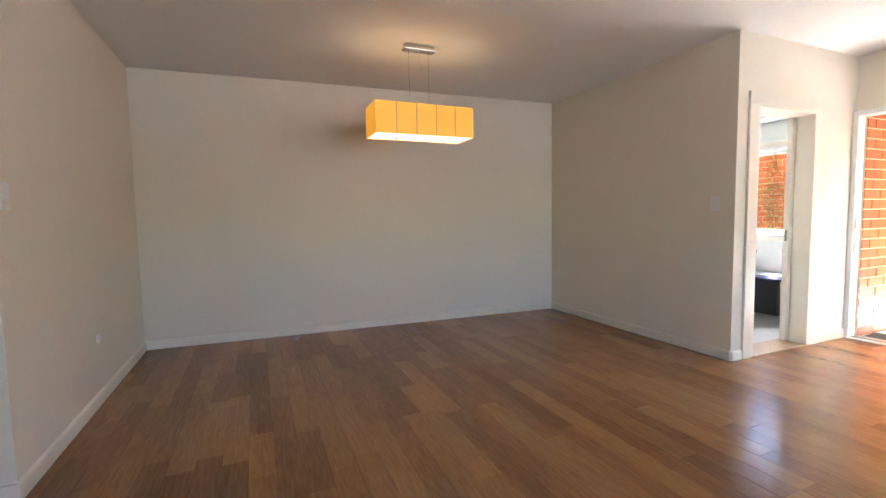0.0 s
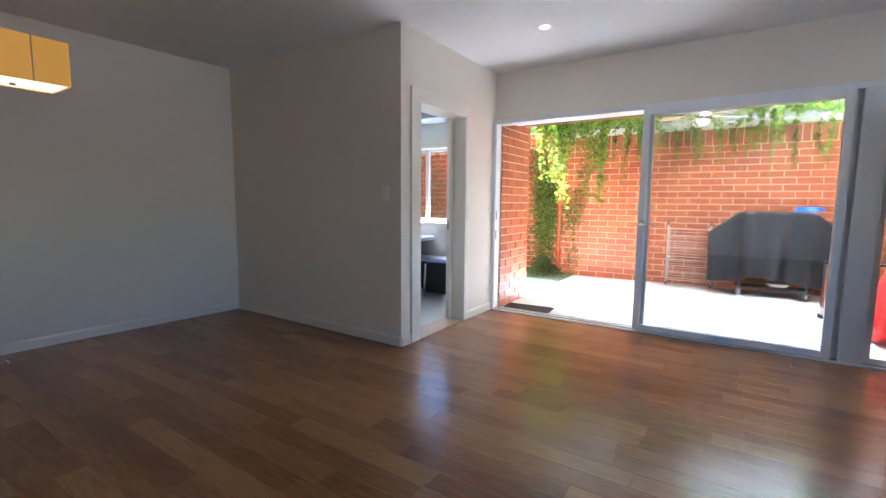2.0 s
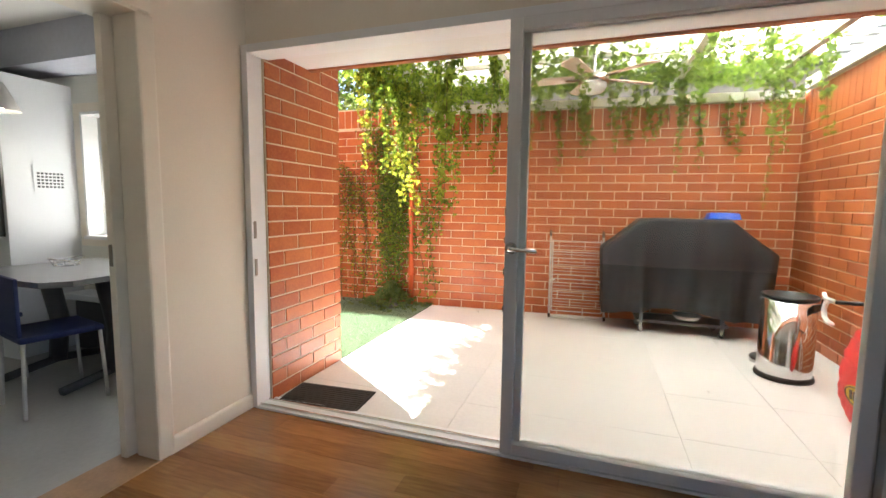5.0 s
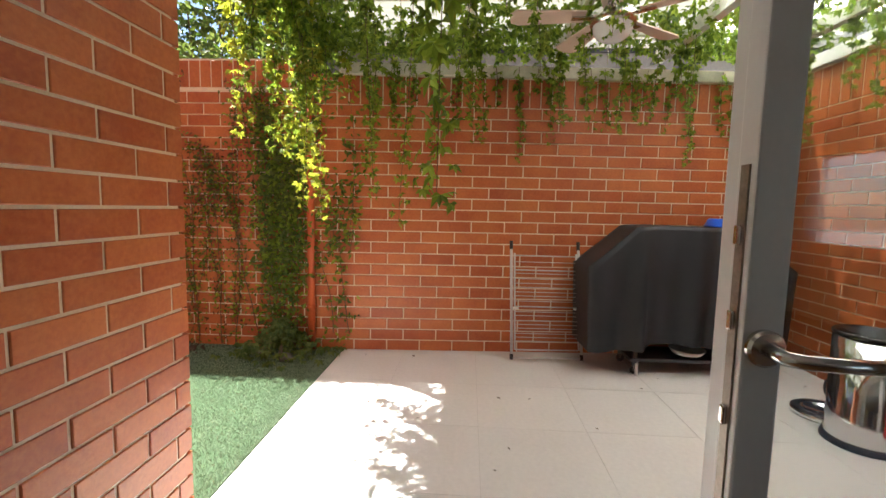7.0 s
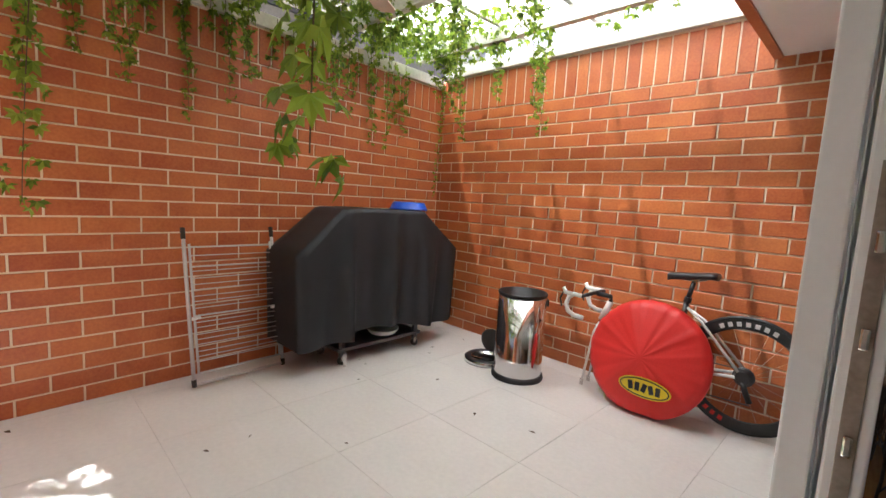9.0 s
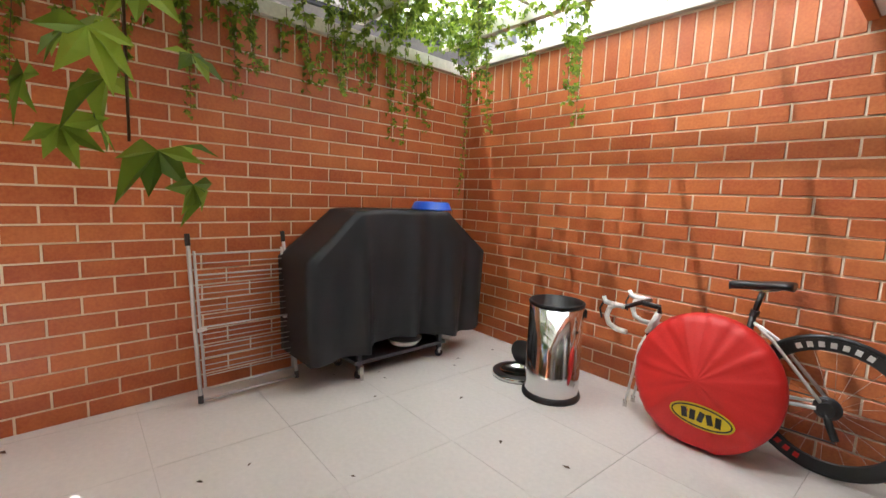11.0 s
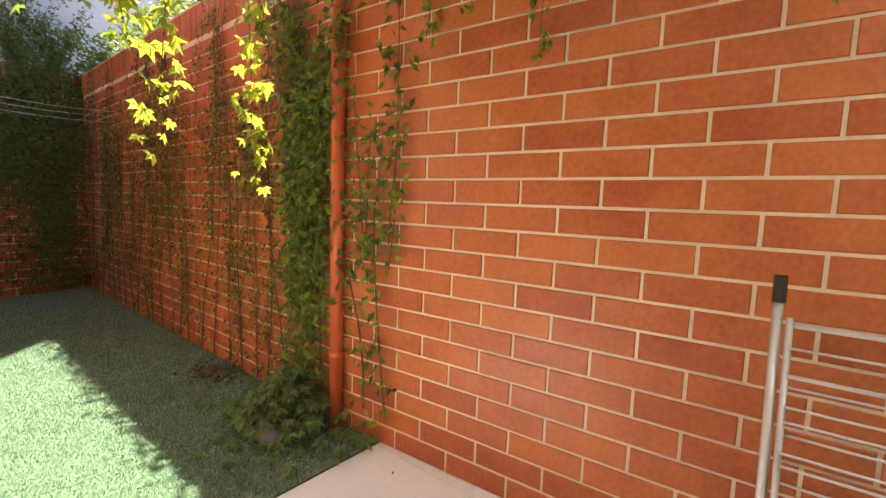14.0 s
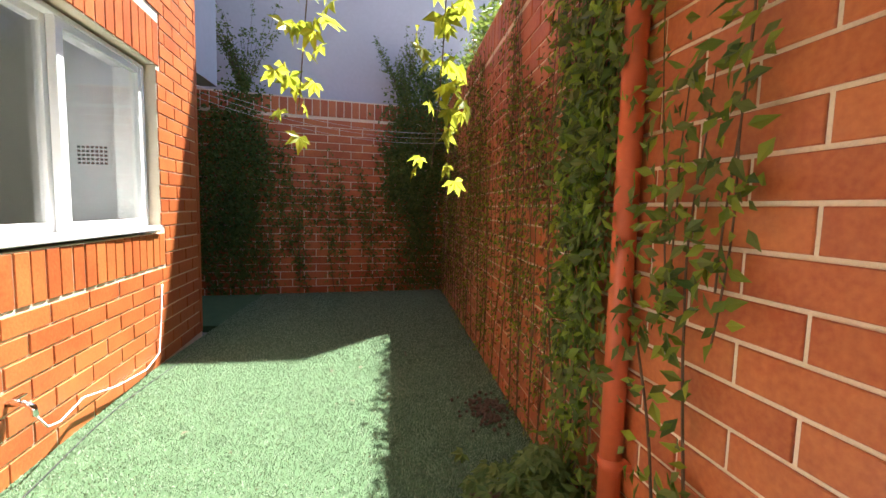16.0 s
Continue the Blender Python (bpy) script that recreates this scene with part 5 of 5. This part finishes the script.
# ---------- turf ----------
TY = 2.155
tf = part("ground_turf", add_box(box(6.2, TY, -0.055, 8.5, 5.3, 0.006), 4.6, 5.3, -0.055, 8.5, 7.4, 0.006), TURF)
tagged(tf, "green artificial turf in the garden", "turf", kind="structure")
gen = np.random.default_rng(3)
N = 210000
px, py = gen.uniform(6.2, 8.42, N), TY + (gen.random(N) ** 1.4) * 4.95
h, a, w = gen.uniform(0.006, 0.014, N), gen.uniform(0, 6.283, N), gen.uniform(0.0010, 0.0022, N)
lx, ly = gen.normal(0, 0.005, N), gen.normal(0, 0.005, N)
V = np.empty((N, 3, 3))
V[:, 0] = np.stack([px - w * np.cos(a), py - w * np.sin(a), np.full(N, 0.005)], 1)
V[:, 1] = np.stack([px + w * np.cos(a), py + w * np.sin(a), np.full(N, 0.005)], 1)
V[:, 2] = np.stack([px + lx, py + ly, 0.005 + h], 1)
me = bpy.data.meshes.new("grass_blades")
me.from_pydata(V.reshape(-1, 3).tolist(), [], np.arange(3 * N).reshape(-1, 3).tolist())
me.materials.append(BLADE)
gb = new("grass_blades", me)
tagged(gb, "short green artificial grass blades", "grass", kind="stuff")

# ---------- patio tiles ----------
pat = part("pavement_patio", box(XG + 0.101, YS - 0.2, -0.058, 8.85, TY - 0.001, -0.003), GROUT)
tagged(pat, "pale stone tiled patio floor", "patio floor", kind="structure")
TX0, TY0, TP = 7.165 - 0.6 * 3, 1.05 - 0.61 * 5, 0.605


def tile_mesh(w, d):
    bm = box(0.001, 0.001, -0.012, w - 0.001, d - 0.001, 0.0)
    me = bpy.data.meshes.new("tile")
    bm.to_mesh(me)
    bm.free()
    me.materials.append(TILE)
    return me


made = {}
for i in range(0, 7):
    for j in range(0, 8):
        x0, x1 = max(XG + 0.102, TX0 + i * TP), min(8.8, TX0 + (i + 1) * TP)
        y0, y1 = max(YS - 0.15, TY0 + j * TP), min(TY - 0.002, TY0 + (j + 1) * TP)
        if x1 - x0 < 0.03 or y1 - y0 < 0.03:
            continue
        key = (round(x1 - x0, 3), round(y1 - y0, 3))
        if key not in made:
            made[key] = tile_mesh(*key)
        ob = new("tile", made[key])
        ob.location, ob.parent = (x0, y0, rng.uniform(-0.0004, 0.0004)), pat

# ---------- hardwood planks ----------
def plank_mesh(w, d, mat=WOOD):
    g = 0.0002
    vs = [(g, g, 0), (w - g, g, 0), (w - g, d - g, 0), (g, d - g, 0), (0.001, 0.001, 0.0012), (w - 0.001, 0.001, 0.0012), (w - 0.001, d - 0.001, 0.0012), (0.001, d - 0.001, 0.0012)]
    fs = [(0, 1, 5, 4), (1, 2, 6, 5), (2, 3, 7, 6), (3, 0, 4, 7), (4, 5, 6, 7)]
    return vs, fs


planks = {}
restv, restf = [], []
PW = 0.122
frng = random.Random(12)
x = -2.4
while x < XG - 0.052:
    w = min(PW, XG - 0.051 - x)
    y = -3.0 - frng.uniform(0, 0.6)
    while y < 4.75:
        d = frng.choice((0.45, 0.6, 0.75, 0.9, 1.05))
        y1 = min(y + d, 4.76)
        ok = x + w < PX or y1 <= PY + 0.0
        if not ok and y < PY:
            y1, ok = PY, True
        if ok and y1 - y > 0.02 and not (x < XL - 0.13 and y > 2.35):
            near = XL - 0.1 < x and y > 0.35 or (x > 1.9 and y > -0.6)
            if near:
                key = (round(w, 3), round(y1 - y, 3))
                if key not in planks:
                    vs, fs = plank_mesh(*key)
                    pm = bpy.data.meshes.new("plank")
                    pm.from_pydata(vs, [], fs)
                    pm.materials.append(WOOD)
                    planks[key] = pm
                ob = new("plank", planks[key])
                ob.location, ob.parent = (x, y, -0.0012), sf
            else:
                vs, fs = plank_mesh(w, y1 - y)
                i = len(restv)
                restv += [(vx + x, vy + y, vz - 0.0012) for vx, vy, vz in vs]
                restf += [tuple(q + i for q in f) for f in fs]
        y = y1 if y1 < 4.75 and ok else y + d
    x += PW
raw("plank_field", restv, restf, WOOD_REST, sf, "polished reddish brown hardwood planks", "stuff")

# ---------- brick walls ----------
BL, BH, JT = 0.2797, 0.0932, 0.0105
brick_cache = {}


def brick_data(w, h, mat):
    key = (round(w, 3), round(h, 3), mat.name)
    if key not in brick_cache:
        c, d = 0.0025, 0.035
        vs = [(0, d, 0), (w, d, 0), (w, d, h), (0, d, h), (0, c, 0), (w, c, 0), (w, c, h), (0, c, h), (c, 0, c), (w - c, 0, c), (w - c, 0, h - c), (c, 0, h - c)]
        fs = [(4, 5, 9, 8), (5, 6, 10, 9), (6, 7, 11, 10), (7, 4, 8, 11), (8, 9, 10, 11), (0, 1, 5, 4), (1, 2, 6, 5), (2, 3, 7, 6), (3, 0, 4, 7)]
        me = bpy.data.meshes.new("brick")
        me.from_pydata(vs, [], fs)
        me.materials.append(mat)
        brick_cache[key] = (me, vs, fs)
    return brick_cache[key]


def brick_wall(name, label, a, b, z1, thick, phase=0.0, holes=(), soldiers=(), near=None, trim_end=0.0):
    """Running-bond brick wall from a to b, faced on the right of a->b. soldiers: (s0, s1, z0, z1) bands of upright bricks."""
    a, b = Vector((*a, 0)), Vector((*b, 0))
    L = (b - a).length
    m = Matrix.Translation(a) @ Matrix.Rotation(math.atan2(b.y - a.y, b.x - a.x), 4, "Z")
    bm = bmesh.new()
    cuts = sorted({0.0, L, *[h[0] for h in holes], *[h[1] for h in holes]})
    for s0, s1 in zip(cuts, cuts[1:]):
        z = -0.05
        for lo, hi in sorted((h[2], h[3]) for h in holes if h[0] < (s0 + s1) / 2 < h[1]) + [(z1, z1)]:
            if lo > z + 1e-4:
                add_box(bm, s0, 0.006, z, s1 - (trim_end if s1 == L else 0), thick, lo)
            z = max(z, hi)
    wall = mesh_object(name, bm, MORTAR)
    wall.matrix_basis = m
    tagged(wall, label, "wall", kind="structure")
    wr = random.Random(hash(label) % 1 + int(L * 1000))
    bricks = []
    rows = int((z1 + 0.004) / BH + 0.5)
    for r in range(rows):
        zc = r * BH - 0.004
        s = -((phase + (BL / 2 if r % 2 else 0)) % BL)
        while s < L:
            e0, e1 = max(0.004, s + JT / 2), min(L - 0.002, s + BL - JT / 2)
            zb = (max(-0.01, zc + JT / 2), min(zc + BH - JT / 2, z1))
            spans = [(e0, e1)]
            for h in list(holes) + list(soldiers):
                if zb[1] > h[2] + 0.02 and zb[0] < h[3] - 0.02:
                    out = []
                    for u, v in spans:
                        if v <= h[0] or u >= h[1]:
                            out.append((u, v))
                        else:
                            if u < h[0]:
                                out.append((u, h[0] - JT))
                            if v > h[1]:
                                out.append((h[1] + JT, v))
                    spans = out
            for u, v in spans:
                if v - u > 0.006 and zb[1] - zb[0] > 0.02:
                    bricks.append((u, zb[0], v - u, zb[1] - zb[0]))
            s += BL
    for s0, s1, lo, hi in soldiers:
        n = max(1, round((s1 - s0) / BH))
        for k in range(n):
            u = s0 + (s1 - s0) * k / n
            bricks.append((u + JT / 2, lo + JT / 2, (s1 - s0) / n - JT, hi - lo - JT))
    rv, rf = [], []
    for u, z, w, h in bricks:
        w, h = round(w, 3), round(h, 3)
        dy = wr.uniform(-0.0015, 0.0015)
        if near is None or near(u, z):
            ob = new("brick", brick_data(w, h, BRICK)[0])
            ob.location, ob.parent = (u, dy, z), wall
        else:
            _, vs, fs = brick_data(w, h, BRICK)
            i = len(rv)
            rv += [(vx + u, vy + dy, vz + z) for vx, vy, vz in vs]
            rf += [tuple(q + i for q in f) for f in fs]
    if rv:
        raw("brick_field", rv, rf, BRICK_REST, wall, kind="stuff")
    return wall


# faces look to the right of a->b: east wall seen from the west runs north to south
brick_wall("wall_east_patio", "orange clay brick patio wall with pale mortar", FA, FB, 2.285, 0.2, phase=0.173,
           soldiers=((0.25, fl_len, 2.046, 2.28),))
brick_wall("wall_east_garden", "orange clay brick garden wall overgrown with creeper", (EA[0] - 0.02, EA[1]), (FA[0], FA[1] + 0.002), 2.40, 0.2,
           soldiers=((0, 4.6, 2.168, 2.39),), near=lambda u, z: u > 1.6)
brick_wall("wall_south_patio", "orange clay brick patio wall with soldier course under the white beam", (FB[0] + 0.06, YS), (5.55, YS), 2.36, 0.2, phase=0.044,
           soldiers=((0, FB[0] - 5.49, 2.046, 2.35),))
brick_wall("wall_north_garden", "shaded red brick garden end wall with creeper stems", EB, EA, 2.38, 0.2, soldiers=((0, 3.46, 2.168, 2.37),), near=lambda u, z: u > 1.0)
brick_wall("wall_pier", "orange clay brick return wall beside the patio door", (XG + 0.066, HA[1]), HA, 2.25, 0.05, trim_end=0.03)
HL = math.hypot(HA[0] - HB[0], HA[1] - HB[1])
brick_wall("wall_house_garden", "orange clay brick house facade around the kitchen window", (HA[0], HA[1] + 0.037), HB, 5.2, 0.10,
           holes=((WY0 - HA[1], WY1 - HA[1], WZ0 - 0.03, WZ1 + 0.02),),
           soldiers=((WY0 - HA[1] - 0.05, WY1 - HA[1] + 0.05, 0.66, 0.885), (WY0 - HA[1] - 0.05, WY1 - HA[1] + 0.05, 1.975, 2.262)), near=lambda u, z: z < 2.3)
hn = plain_wall("wall_house_north", "plain north wall of the house", (HB[0] - 0.001, HB[1] + 0.001), (3.0, HB[1] + 0.001), 0, 5.2, 0.12, BRICK)
